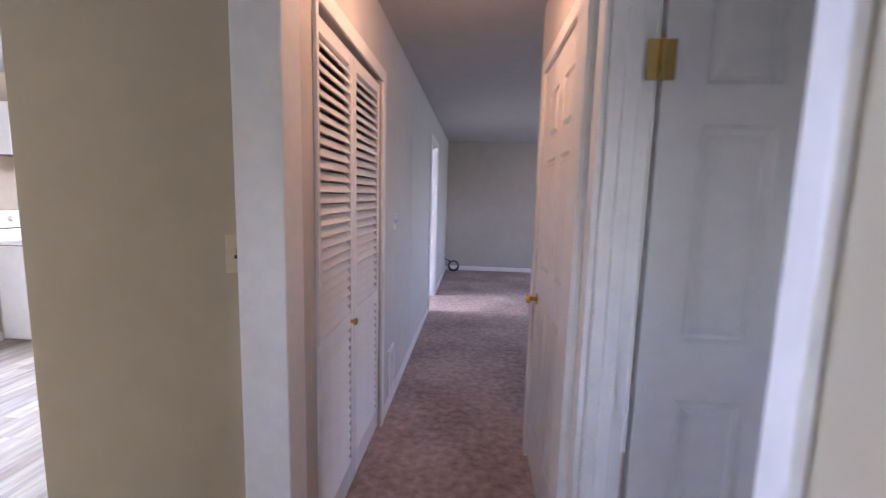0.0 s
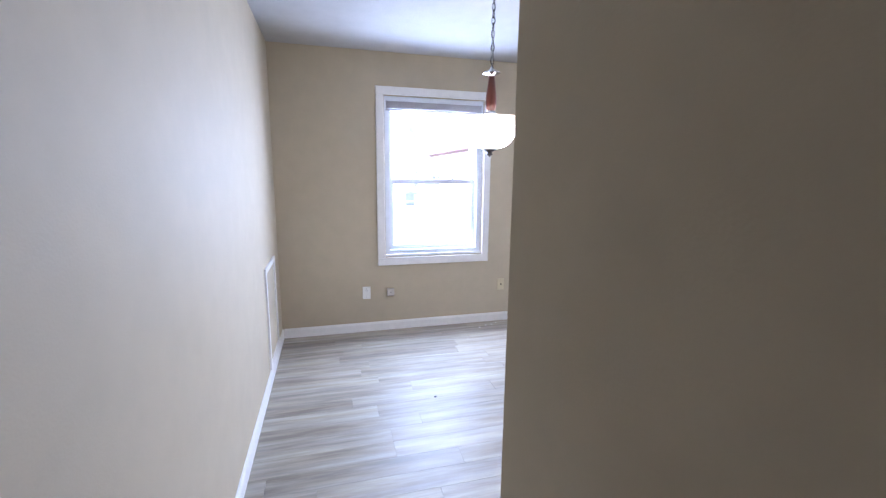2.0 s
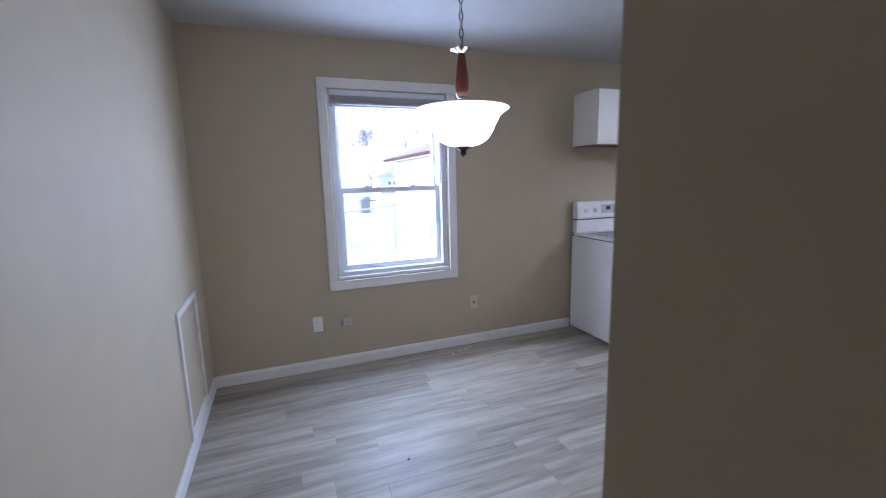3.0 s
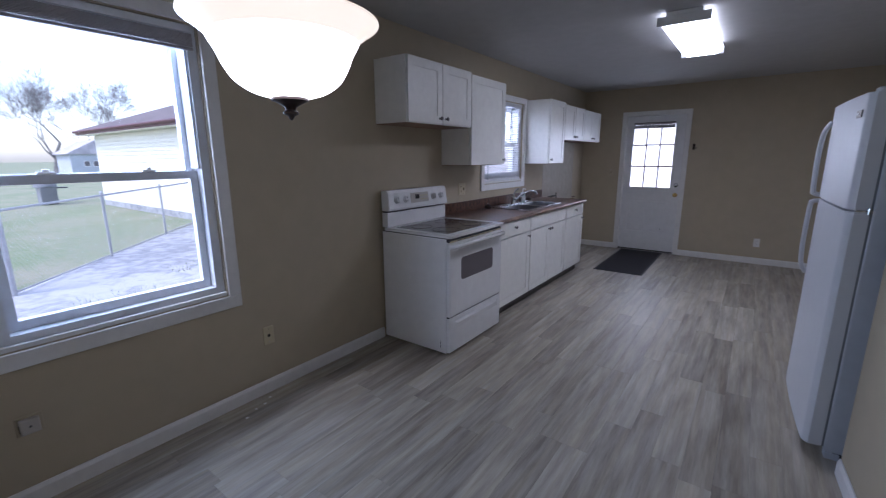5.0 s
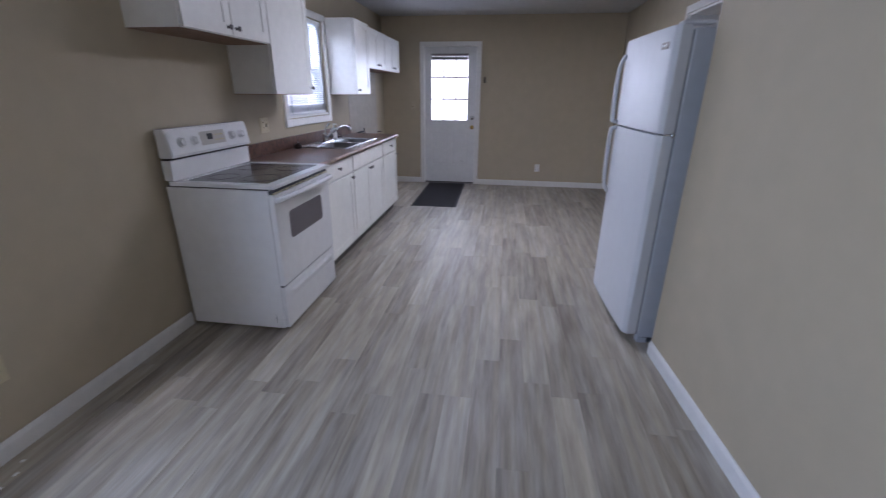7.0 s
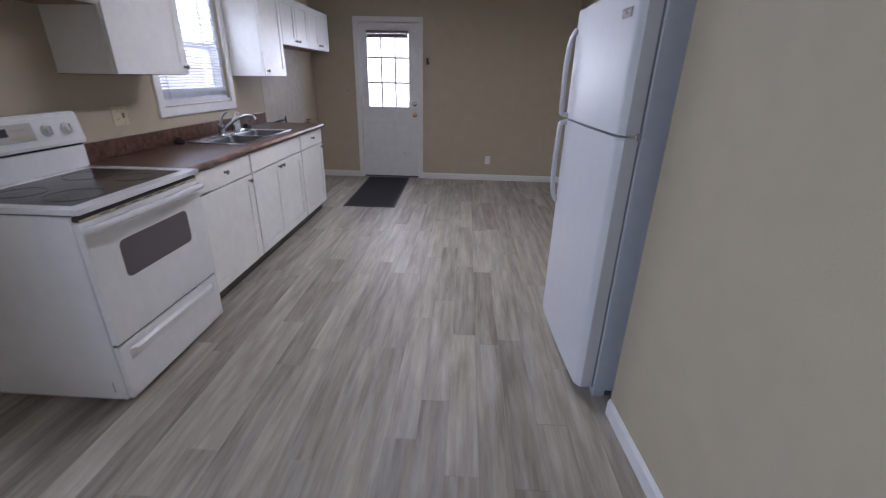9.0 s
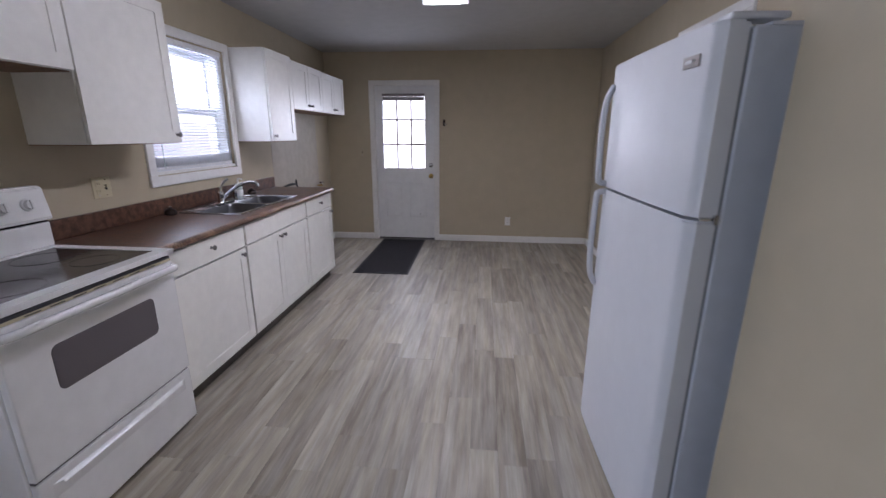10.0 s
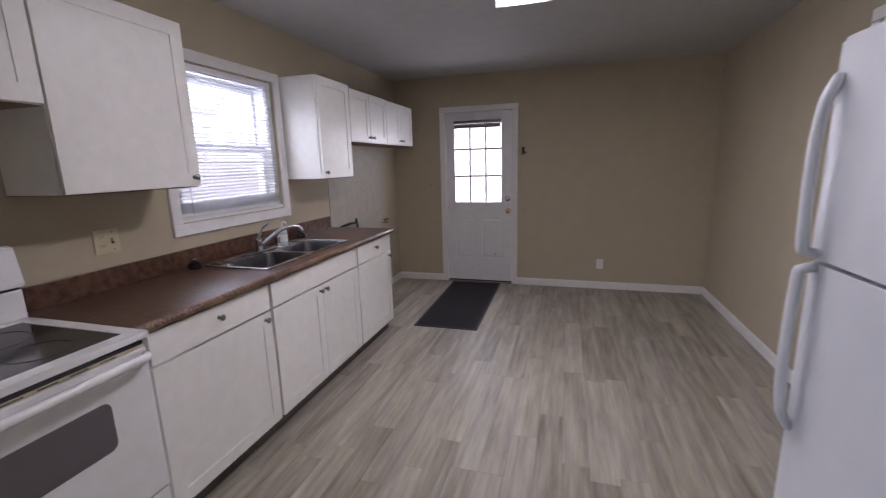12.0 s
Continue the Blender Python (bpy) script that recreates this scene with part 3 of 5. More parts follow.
def round_knob(at, axis, out, mat, r=0.027):
    s = out
    return lathe([(0.031, 0.0), (0.031, 0.004 * s), (0.012, 0.008 * s), (0.010, 0.028 * s), (r * 0.8, 0.034 * s), (r, 0.046 * s), (r * 0.85, 0.058 * s), (0.004, 0.062 * s)], at, axis, 20)


def hinge(at, axis, parent, mat=BRASS, h=0.09, leaf=0.032):
    x, y, z = at
    bm = lathe([(0.0065, -h / 2), (0.0065, h / 2)], at, "z", 10)
    lathe([(0.003, h / 2), (0.0055, h / 2 + 0.004), (0.002, h / 2 + 0.009)], at, "z", 10, bm)
    if axis == "y":
        box(x - leaf, x + leaf, y + 0.003, y + 0.0055, z - h / 2, z + h / 2, 0, 1, bm)
    else:
        box(x + 0.003, x + 0.0055, y - leaf, y + leaf, z - h / 2, z + h / 2, 0, 1, bm)
    return part("hinge", bm, mat, parent, "brass hinge" if mat is BRASS else "painted hinge")


def hall_door():
    d = thing("hall_door", "white six-panel closet door closed in the hall wall", "door", (4.68, 1.79, 0.02))
    slab = part("door_slab", six_panel("x", 4.662, 4.697, 1.790, 2.575, 0.02, 2.05), DOORW, d)
    part("door_knob", round_knob((4.662, 2.515, 0.92), "x", -1, BRASS), BRASS, slab, "brass door knob", True)
    for z in (0.25, 1.115, 1.79):
        hinge((4.652, 1.788, z), "x", d)
    return d


def side_door():
    d = thing("side_door", "white six-panel door standing open into the side room", "door", (4.74, 1.40, 0.02))
    slab = part("door_slab", six_panel("y", 1.398, 1.433, 4.745, 5.375, 0.02, 2.04), DOORW, d)
    part("door_knob", round_knob((5.31, 1.398, 0.93), "y", -1, BRASS), BRASS, slab, "brass door knob", True)
    for z in (0.25, 1.757):
        hinge((4.737, 1.392, z), "y", d)
    return d


def back_door():
    d = thing("back_door", "white steel back door with a nine-light window", "door", (1.045, 8.55, 0.02))
    x0, x1, z0, z1 = 0.652, 1.438, 0.022, 2.03
    gx0, gx1, gz0, gz1 = 0.752, 1.318, 0.985, 1.925
    slab = part("door_slab", pierced("y", 8.525, 8.570, x0, x1, z0, z1, [(gx0, gx1, gz0, gz1), (0.75, 1.005, 0.30, 0.80), (1.075, 1.33, 0.30, 0.80)]), DOORW, d)
    pb = bmesh.new()
    for a0, a1 in ((0.75, 1.005), (1.075, 1.33)):
        for f, o in ((8.525, -1), (8.570, 1)):
            raised_panel("y", f, o, a0, a1, 0.30, 0.80, pb, 0.004)
    part("door_panels", pb, DOORW, slab)
    part("glazing_frame", pierced("y", 8.512, 8.5245, gx0 - 0.03, gx1 + 0.03, gz0 - 0.03, gz1 + 0.03, [(gx0 + 0.005, gx1 - 0.005, gz0 + 0.005, gz1 - 0.005)]), DOORW, slab)
    for k in (1, 2):
        x = gx0 + (gx1 - gx0) * k / 3
        part("glazing_bar", box(x - 0.011, x + 0.011, 8.522, 8.540, gz0 + 0.001, gz1 - 0.001, 0.002), DARKBLIND, slab)
    for k in (1, 2):
        z = gz0 + (gz1 - gz0) * k / 3
        part("glazing_bar", box(gx0 + 0.001, gx1 - 0.001, 8.5212, 8.5408, z - 0.011, z + 0.011, 0.002), DARKBLIND, slab)
    pane = part("pane", box(gx0, gx1, 8.546, 8.550, gz0, gz1), GLASS, slab, "clear glass pane")
    pane.visible_shadow = False
    part("door_knob", round_knob((1.392, 8.525, 0.885), "y", -1, BRASS), BRASS, slab, "worn brass door knob", True)
    part("deadbolt", lathe([(0.030, 0.0), (0.030, -0.008), (0.022, -0.014), (0.006, -0.015)], (1.39, 8.525, 1.028), "y", 20), STEEL, slab, "nickel deadbolt", True)
    part("kick_plate_screw", lathe([(0.008, 0.0), (0.007, -0.004)], (1.24, 8.525, 0.36), "y", 10), GAP, slab)
    for z in (0.25, 1.05, 1.82):
        hinge((0.647, 8.518, z), "y", d, TRIM)
    part("weather_strip", box(x0, x1, 8.53, 8.565, 0.006, 0.0215), DARK, d, "black rubber sweep")
    solid("threshold", box(0.649, 1.441, 8.49, 8.70, -0.003, 0.006, 0.002), NICKEL, "dark metal door threshold", "threshold")
    return d


hall_door()
side_door()
back_door()
raised_blind("door_blind", "y", 8.500, 0.757, 1.313, 1.935, 0.085, DARKBLIND, "taupe slatted blind pulled up over the door window")


def louvre_door(y0, y1, knob_y, turn, pivot):
    d = thing("bifold_door", "white louvred bifold closet door leaf", "door", (3.757, pivot, 0.015), "bifold closet leaves")
    xa, xb, z0, z1 = 3.742, 3.772, 0.015, 2.04
    st, rail = 0.042, (0.81, 0.885)
    part("stile", box(xa, xb, y0, y0 + st, z0, z1, 0.003), DOORW, d)
    part("stile", box(xa, xb, y1 - st, y1, z0, z1, 0.003), DOORW, d)
    for a, b in ((z0, 0.14), rail, (1.985, z1)):
        part("rail", box(xa + 0.001, xb - 0.001, y0 + st + 0.0005, y1 - st - 0.0005, a + 0.0005, b - 0.0005, 0.002), DOORW, d)
    bm = bmesh.new()
    L = y1 - y0 - 2 * st
    box(-0.0215, 0.0215, -L / 2, L / 2, -0.004, 0.004, 0.002, 1, bm)
    bmesh.ops.rotate(bm, verts=bm.verts[:], cent=(0, 0, 0), matrix=Matrix.Rotation(radians(53), 3, "Y"))
    me = mesh_of("slat", bm, DOORW)
    for a, b in ((0.14, rail[0]), (rail[1], 1.985)):
        n = int((b - a) / 0.041)
        for i in range(n):
            s = new("slat", me)
            s.parent = d
            s.location = (0.0, (y0 + y1) / 2 - pivot, a + (i + 0.5) * (b - a) / n - 0.015)
    if knob_y:
        part("knob", lathe([(0.009, 0.0), (0.008, 0.012), (0.016, 0.018), (0.017, 0.026), (0.010, 0.032), (0.002, 0.033)], (3.772, knob_y, 0.845), "x", 16), BRASS, d, "brass knob", True)
    d.rotation_euler = (0, 0, radians(turn))
    return d


louvre_door(1.790, 2.274, 2.222, 0.6, 1.790)
louvre_door(2.280, 2.766, None, -0.6, 2.766)
# closet inside, dark behind the slats
solid("closet_back", box(3.10, 3.12, 1.64, 3.78, 0.0, H - 0.002), PALE, "plain closet back wall")


# ---- plates, grilles ----
def wall_plate(at, axis, out, mat, style, label, category="outlet"):
    """A cover plate on a wall face; style: outlet, switch, jack or double."""
    x, y, z = at
    w, h = (0.058 if style == "double" else 0.035), 0.057
    p = thing("wall_plate", label, category, at)

    def bx(u0, u1, z0, z1, d0, d1, bev=0.0):
        a, b = sorted((out * d0, out * d1))
        return box(x + a, x + b, y + u0, y + u1, z + z0, z + z1, bev) if axis == "x" else box(x + u0, x + u1, y + a, y + b, z + z0, z + z1, bev)

    part("plate", bx(-w, w, -h, h, 0.0, 0.006, 0.0025), mat, p)
    cells = {"outlet": [(0, "o")], "switch": [(0, "s")], "jack": [(0, "j")], "double": [(-0.024, "o"), (0.024, "s")]}[style]
    for u, c in cells:
        if c == "o":
            for dz in (-0.021, 0.021):
                f = part("socket", bx(u - 0.016, u + 0.016, dz - 0.014, dz + 0.014, 0.006, 0.009, 0.002), mat, p)
                for du in (-0.006, 0.006):
                    part("slot", bx(u + du - 0.0013, u + du + 0.0013, dz - 0.002, dz + 0.007, 0.009, 0.0096), DARK, f, "dark slot")
        elif c == "s":
            part("toggle", bx(u - 0.005, u + 0.005, -0.002, 0.016, 0.006, 0.019, 0.002), mat, p)
            part("toggle_slot", bx(u - 0.007, u + 0.007, -0.014, 0.0135, 0.006, 0.0072), DARK, p)
        else:
            part("jack", bx(u - 0.008, u + 0.008, -0.009, 0.009, 0.006, 0.0085, 0.001), DARK, p, "dark telephone jack")
        for dz in (-0.042, 0.042):
            part("screw", bx(u - 0.003, u + 0.003, dz - 0.003, dz + 0.003, 0.006, 0.0073, 0.001), STEEL, p)
    return p


wall_plate((0, 1.48, 0.365), "x", 1, WHITEPL, "outlet", "white double outlet on the dining wall")
wall_plate((0, 2.79, 0.37), "x", 1, IVORY, "jack", "ivory telephone jack plate on the dining wall", "phone jack")
wall_plate((0, 4.945, 1.14), "x", 1, IVORY, "double", "ivory outlet and switch plate above the worktop")
wall_plate((3.644, 1.521, 1.255), "y", -1, IVORY, "switch", "ivory light switch beside the hall doorway", "light switch")
wall_plate((0.46, 8.50, 1.20), "y", -1, BEIGE, "switch", "beige light switch beside the back door", "light switch")
wall_plate((2.44, 8.50, 0.29), "y", -1, WHITEPL, "outlet", "white double outlet on the back wall")
wall_plate((3.78, 3.20, 1.25), "x", 1, WHITEPL, "switch", "white light switch in the hall", "light switch")
wall_plate((3.78, 8.17, 0.30), "x", 1, WHITEPL, "outlet", "white outlet in the living room")
rj = thing("wall_junction_box", "beige surface phone box on the dining wall", "phone jack", (0, 1.697, 0.362))
part("backplate", box(0.0, 0.006, 1.655, 1.742, 0.322, 0.405, 0.002), BEIGE, rj)
part("cover", box(0.006, 0.030, 1.664, 1.728, 0.330, 0.396, 0.005), PALE, rj, "greyish plastic cover")
part("jack", box(0.012, 0.026, 1.6628, 1.666, 0.345, 0.375), DARK, rj, "dark jack opening")
part("screw", lathe([(0.005, 0.030), (0.004, 0.0325)], (0, 1.697, 0.364), "x", 10), GAP, rj)


def grille(name, axis, face, out, a0, a1, z0, z1, slats, label, fill=None):
    g = thing(name, label, "vent", (face, (a0 + a1) / 2, z0) if axis == "x" else ((a0 + a1) / 2, face, z0))
    f0, f1 = sorted((face, face + out * 0.012))
    b = 0.035
    part("frame", pierced(axis, f0, f1, a0, a1, z0, z1, [(a0 + b, a1 - b, z0 + b, z1 - b)]), TRIM, g)
    q0, q1 = sorted((face, face + out * 0.002))
    back = box(q0, q1, a0 + b, a1 - b, z0 + b, z1 - b) if axis == "x" else box(a0 + b, a1 - b, q0, q1, z0 + b, z1 - b)
    part("backing", back, fill or GAP, g)
    n = slats
    for i in range(n):
        z = z0 + b + (i + 0.5) * (z1 - z0 - 2 * b) / n
        s0, s1 = sorted((face + out * 0.003, face + out * 0.011))
        part("slat", box(s0, s1, a0 + b, a1 - b, z - 0.004, z + 0.003) if axis == "x" else box(a0 + b, a1 - b, s0, s1, z - 0.004, z + 0.003), TRIM, g)
    return g


grille("access_panel", "y", 0.745, 1, 0.33, 0.83, 0.09, 0.80, 0, "white framed access panel low on the dining wall", BEIGE)
grille("hall_vent", "x", 3.78, 1, 3.00, 3.19, 0.09, 0.40, 13, "white slatted return vent low on the hall wall")


# ---- pendant lamp over the dining area ----
def pendant():
    x, y = 1.465, 2.062
    p = thing("pendant_lamp", "lit alabaster glass bowl pendant on a chain", "pendant lamp", (x, y, H))
    part("canopy", lathe([(0.062, 0.0), (0.060, -0.012), (0.035, -0.026), (0.010, -0.034)], (x, y, H), "z", 28), NICKEL, p, "nickel ceiling canopy", True)
    z, k = H - 0.036, 0
    while z > 2.02:
        bm = bmesh.new()
        pts = [((0.009 * math.cos(a)), 0.021 * math.sin(a)) for a in [2 * math.pi * i / 14 for i in range(14)]]
        tube([(x + (u if k % 2 else 0), y + (0 if k % 2 else u), z - 0.018 + v) for u, v in pts], 0.0023, 6, bm, True)
        part("chain_link", bm, BRONZE, p, "dark chain link", True)
        z -= 0.034
        k += 1
    part("cord", tube(arc_points([(x + 0.006, y, H - 0.03), (x - 0.008, y + 0.008, 2.30), (x + 0.009, y - 0.006, 2.15), (x, y, 2.0)], 6), 0.0024, 6), SOAP, p, "clear lamp cord", True)
    part("cap", lathe([(0.006, 2.02), (0.010, 2.005), (0.020, 1.995), (0.046, 1.985), (0.048, 1.980), (0.022, 1.972), (0.016, 1.965)], (x, y, 0), "z", 28), CHROME, p, "polished nickel collar", True)
    part("stem", lathe([(0.015, 1.966), (0.020, 1.93), (0.029, 1.86), (0.031, 1.82), (0.026, 1.795), (0.020, 1.785)], (x, y, 0), "z", 24), REDWOOD, p, "dark red wooden stem", True)
    part("neck", lathe([(0.018, 1.786), (0.028, 1.778), (0.030, 1.768), (0.020, 1.760), (0.016, 1.72), (0.008, 1.60)], (x, y, 0), "z", 24), CHROME, p, "polished nickel neck", True)
    prof = [(0.022, 1.577), (0.052, 1.580), (0.084, 1.591), (0.112, 1.611), (0.131, 1.640), (0.143, 1.668), (0.157, 1.694),
            (0.151, 1.701), (0.137, 1.673), (0.124, 1.645), (0.106, 1.618), (0.080, 1.599), (0.050, 1.588), (0.022, 1.585)]
    prof = [(p[0], p[2]) for p in arc_points([(r, 0, zz) for r, zz in prof], 4)]
    part("bowl", lathe(prof, (x, y, 0), "z", 56), BOWL, p, "lit frosted glass bowl", True)
    part("bowl_rim", lathe([(0.1565, 1.6945), (0.167, 1.706), (0.180, 1.7165), (0.190, 1.7235), (0.199, 1.729), (0.2035, 1.733), (0.2035, 1.736), (0.199, 1.738), (0.188, 1.7315), (0.176, 1.7215), (0.163, 1.711), (0.1515, 1.7005)], (x, y, 0), "z", 56), BOWLRIM, p, "dim cream glass rim", True)
    part("finial", lathe([(0.010, 1.583), (0.040, 1.577), (0.041, 1.572), (0.026, 1.566), (0.013, 1.558), (0.011, 1.552), (0.017, 1.547), (0.017, 1.543), (0.008, 1.539), (0.005, 1.534), (0.002, 1.530)], (x, y, 0), "z", 24), BRONZE, p, "dark bronze finial", True)
    return p


pendant()


def fluorescent():
    x0, x1, y0, y1 = 1.625, 1.955, 5.02, 6.24
    f = thing("ceiling_light", "lit white wraparound fluorescent ceiling light", "ceiling light", ((x0 + x1) / 2, (y0 + y1) / 2, H))
    part("housing", box(x0 + 0.05, x1 - 0.05, y0 + 0.01, y1 - 0.01, 2.405, 2.439, 0.004), WHITEPL, f)
    bm = bmesh.new()
    prof = [(x0, 2.402), (x0 + 0.012, 2.372), (x0 + 0.05, 2.352), (x1 - 0.05, 2.352), (x1 - 0.012, 2.372), (x1, 2.402), (x1 - 0.01, 2.404), (x0 + 0.01, 2.404)]
    a, b = ([bm.verts.new((px, yy, pz)) for px, pz in prof] for yy in (y0 + 0.012, y1 - 0.012))
    for i in range(len(prof)):
        if i != 2:
            j = (i + 1) % len(prof)
            bm.faces.new((a[i], a[j], b[j], b[i]))
    bm.faces.new(a)
    bm.faces.new(b)
    part("diffuser_sides", bm, DIFFUSER_SIDE, f, "glowing prismatic side panels")
    part("diffuser", box(x0 + 0.05, x1 - 0.05, y0 + 0.012, y1 - 0.012, 2.3505, 2.3545, 0.001), DIFFUSER, f, "glowing acrylic diffuser")
    for yy in (y0, y1 - 0.012):
        part("end_cap", box(x0 - 0.003, x1 + 0.003, yy + 0.0005, yy + 0.0115, 2.348, 2.41, 0.003), WHITEPL, f)
    return f


fluorescent()
hl = thing("hall_ceiling_light", "small warm glass dome light on the hall ceiling", "ceiling light", (4.2, 2.0, H))
part("base", lathe([(0.10, H - 0.001), (0.10, H - 0.02), (0.09, H - 0.024)], (4.2, 2.0, 0), "z", 28), BRASS, hl, "brass base ring", True)
part("dome", lathe([(0.088, H - 0.024), (0.085, H - 0.06), (0.055, H - 0.085), (0.01, H - 0.095)], (4.2, 2.0, 0), "z", 28), HALLGLOBE, hl, "warm lit glass dome", True)


# ---- kitchen cabinets ----
def shaker(x, y0, y1, z0, z1, parent, name="door", plain=False, t=0.019):
    """A cabinet front on the plane x, facing +x: a frame round a sunk panel, or a plain slab."""
    if plain:
        return part(name, box(x, x + t, y0, y1, z0, z1, 0.003), CAB, parent)
    s = 0.062
    bm = pierced("x", x + 0.004, x + t, y0, y1, z0, z1, [(y0 + s, y1 - s, z0 + s, z1 - s)])
    bmesh.ops.bevel(bm, geom=[e for e in bm.edges if e.calc_face_angle(0) > 1 and all(v.co.x > x + t - 0.001 for v in e.verts)], offset=0.0025, segments=1, affect="EDGES")
    d = part(name, bm, CAB, parent)
    part("panel", box(x, x + t - 0.0055, y0 + s - 0.004, y1 - s + 0.004, z0 + s - 0.004, z1 - s + 0.004), CAB, d)
    return d


def cab_knob(x, y, z, parent):
    return part("knob", lathe([(0.010, 0.0), (0.006, 0.004), (0.006, 0.014), (0.014, 0.019), (0.015, 0.024), (0.009, 0.029), (0.002, 0.030)], (x, y, z), "x", 14), NICKEL, parent, "dark nickel knob", True)


def base_cabinet(y0, y1, fronts, label):
    c = thing("base_cabinet", label, "cabinet", (0.0, (y0 + y1) / 2, 0), "base cabinets under the worktop")
    if fronts == "sink":
        part("body", box(0.02, 0.5615, y0 + 0.006, y1 - 0.006, 0.10, 0.730, 0.002), CAB, c)
        part("front_rail", box(0.542, 0.5615, y0 + 0.006, y1 - 0.006, 0.7305, 0.874, 0.002), CAB, c)
    else:
        part("body", box(0.02, 0.5615, y0 + 0.006, y1 - 0.006, 0.10, 0.874, 0.002), CAB, c)
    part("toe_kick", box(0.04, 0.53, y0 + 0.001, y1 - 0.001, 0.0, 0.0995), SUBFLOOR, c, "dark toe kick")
    g = 0.0105
    top = 0.868
    if fronts == "drawer_door":
        d = shaker(0.5625, y0 + g, y1 - g, 0.735, top, c, "drawer_front", True, 0.032)
        cab_knob(0.5945, (y0 + y1) / 2 + 0.0, 0.812, d)
        d = shaker(0.5625, y0 + g, y1 - g, 0.105, 0.726, c, t=0.032)
        cab_knob(0.5945, y1 - g - 0.045, 0.69, d)
    else:
        shaker(0.5625, y0 + g, y1 - g, 0.735, top, c, "false_drawer_front", True, 0.032)
        m = (y0 + y1) / 2
        for a, b, k in ((y0 + g, m - 0.002, m - 0.03), (m + 0.002, y1 - g, m + 0.03)):
            d = shaker(0.5625, a, b, 0.105, 0.726, c, t=0.032)
            cab_knob(0.5945, k, 0.692, d)
    return c


base_cabinet(4.605, 5.290, "drawer_door", "white shaker base cabinet with one drawer beside the stove")
base_cabinet(5.290, 6.252, "sink", "white shaker sink base cabinet with two doors")
base_cabinet(6.252, 6.862, "drawer_door", "white shaker base cabinet with one drawer at the run's end")


def wall_cabinet(y0, y1, z0, z1, doors, label, knobs):
    c = thing("wall_cabinet", label, "cabinet", (0.0, (y0 + y1) / 2, z0), "white wall cabinets")
    part("body", box(0.0, 0.300, y0 + 0.001, y1 - 0.001, z0, z1, 0.002), CAB, c)
    part("bottom_edge", box(0.004, 0.298, y0 + 0.004, y1 - 0.004, z0 - 0.004, z0 - 0.0005), RAWWOOD, c, "raw brown underside")
    w = (y1 - y0) / doors
    for i in range(doors):
        a, b = y0 + i * w + 0.004, y0 + (i + 1) * w - 0.004
        d = shaker(0.301, a, b, z0 + 0.003, z1 - 0.004, c)
        cab_knob(0.320, b - 0.035 if knobs[i] == "r" else a + 0.035, z0 + 0.045, d)
    return c


wall_cabinet(3.795, 4.612, 1.692, 2.140, 2, "short white wall cabinet above the stove", "rl")
wall_cabinet(4.614, 5.222, 1.378, 2.125, 1, "tall white wall cabinet beside the kitchen window", "r")
wall_cabinet(6.330, 6.795, 1.368, 2.105, 1, "tall white wall cabinet past the kitchen window", "l")
wall_cabinet(6.797, 7.540, 1.658, 2.085, 2, "short white wall cabinet over the empty appliance space", "rl")
wall_cabinet(7.542, 8.265, 1.658, 2.080, 2, "short white wall cabinet in the kitchen corner", "rl")


# ---- worktop, sink, tap ----
SINK = (0.100, 0.530, 5.375, 6.240)


def worktop():
    w = thing("worktop", "brown mottled laminate worktop with backsplash", "worktop", (0, 5.72, 0.875))
    y0, y1 = 4.562, 6.885
    part("top", pierced("z", 0.876, 0.915, 0.002, 0.602, y0, y1, [(SINK[0] + 0.02, SINK[1] - 0.02, SINK[2] + 0.02, SINK[3] - 0.02)]), COUNTER, w)
    nose = tube([(0.602, y0, 0.8955), (0.602, y1, 0.8955)], 0.0195, 14)
    part("front_edge", nose, TANEDGE, w, "mottled tan worn edge", True)
    part("backsplash", box(0.002, 0.022, y0 + 0.03, y1 - 0.02, 0.9155, 1.018, 0.004), COUNTER, w)
    return w


worktop()


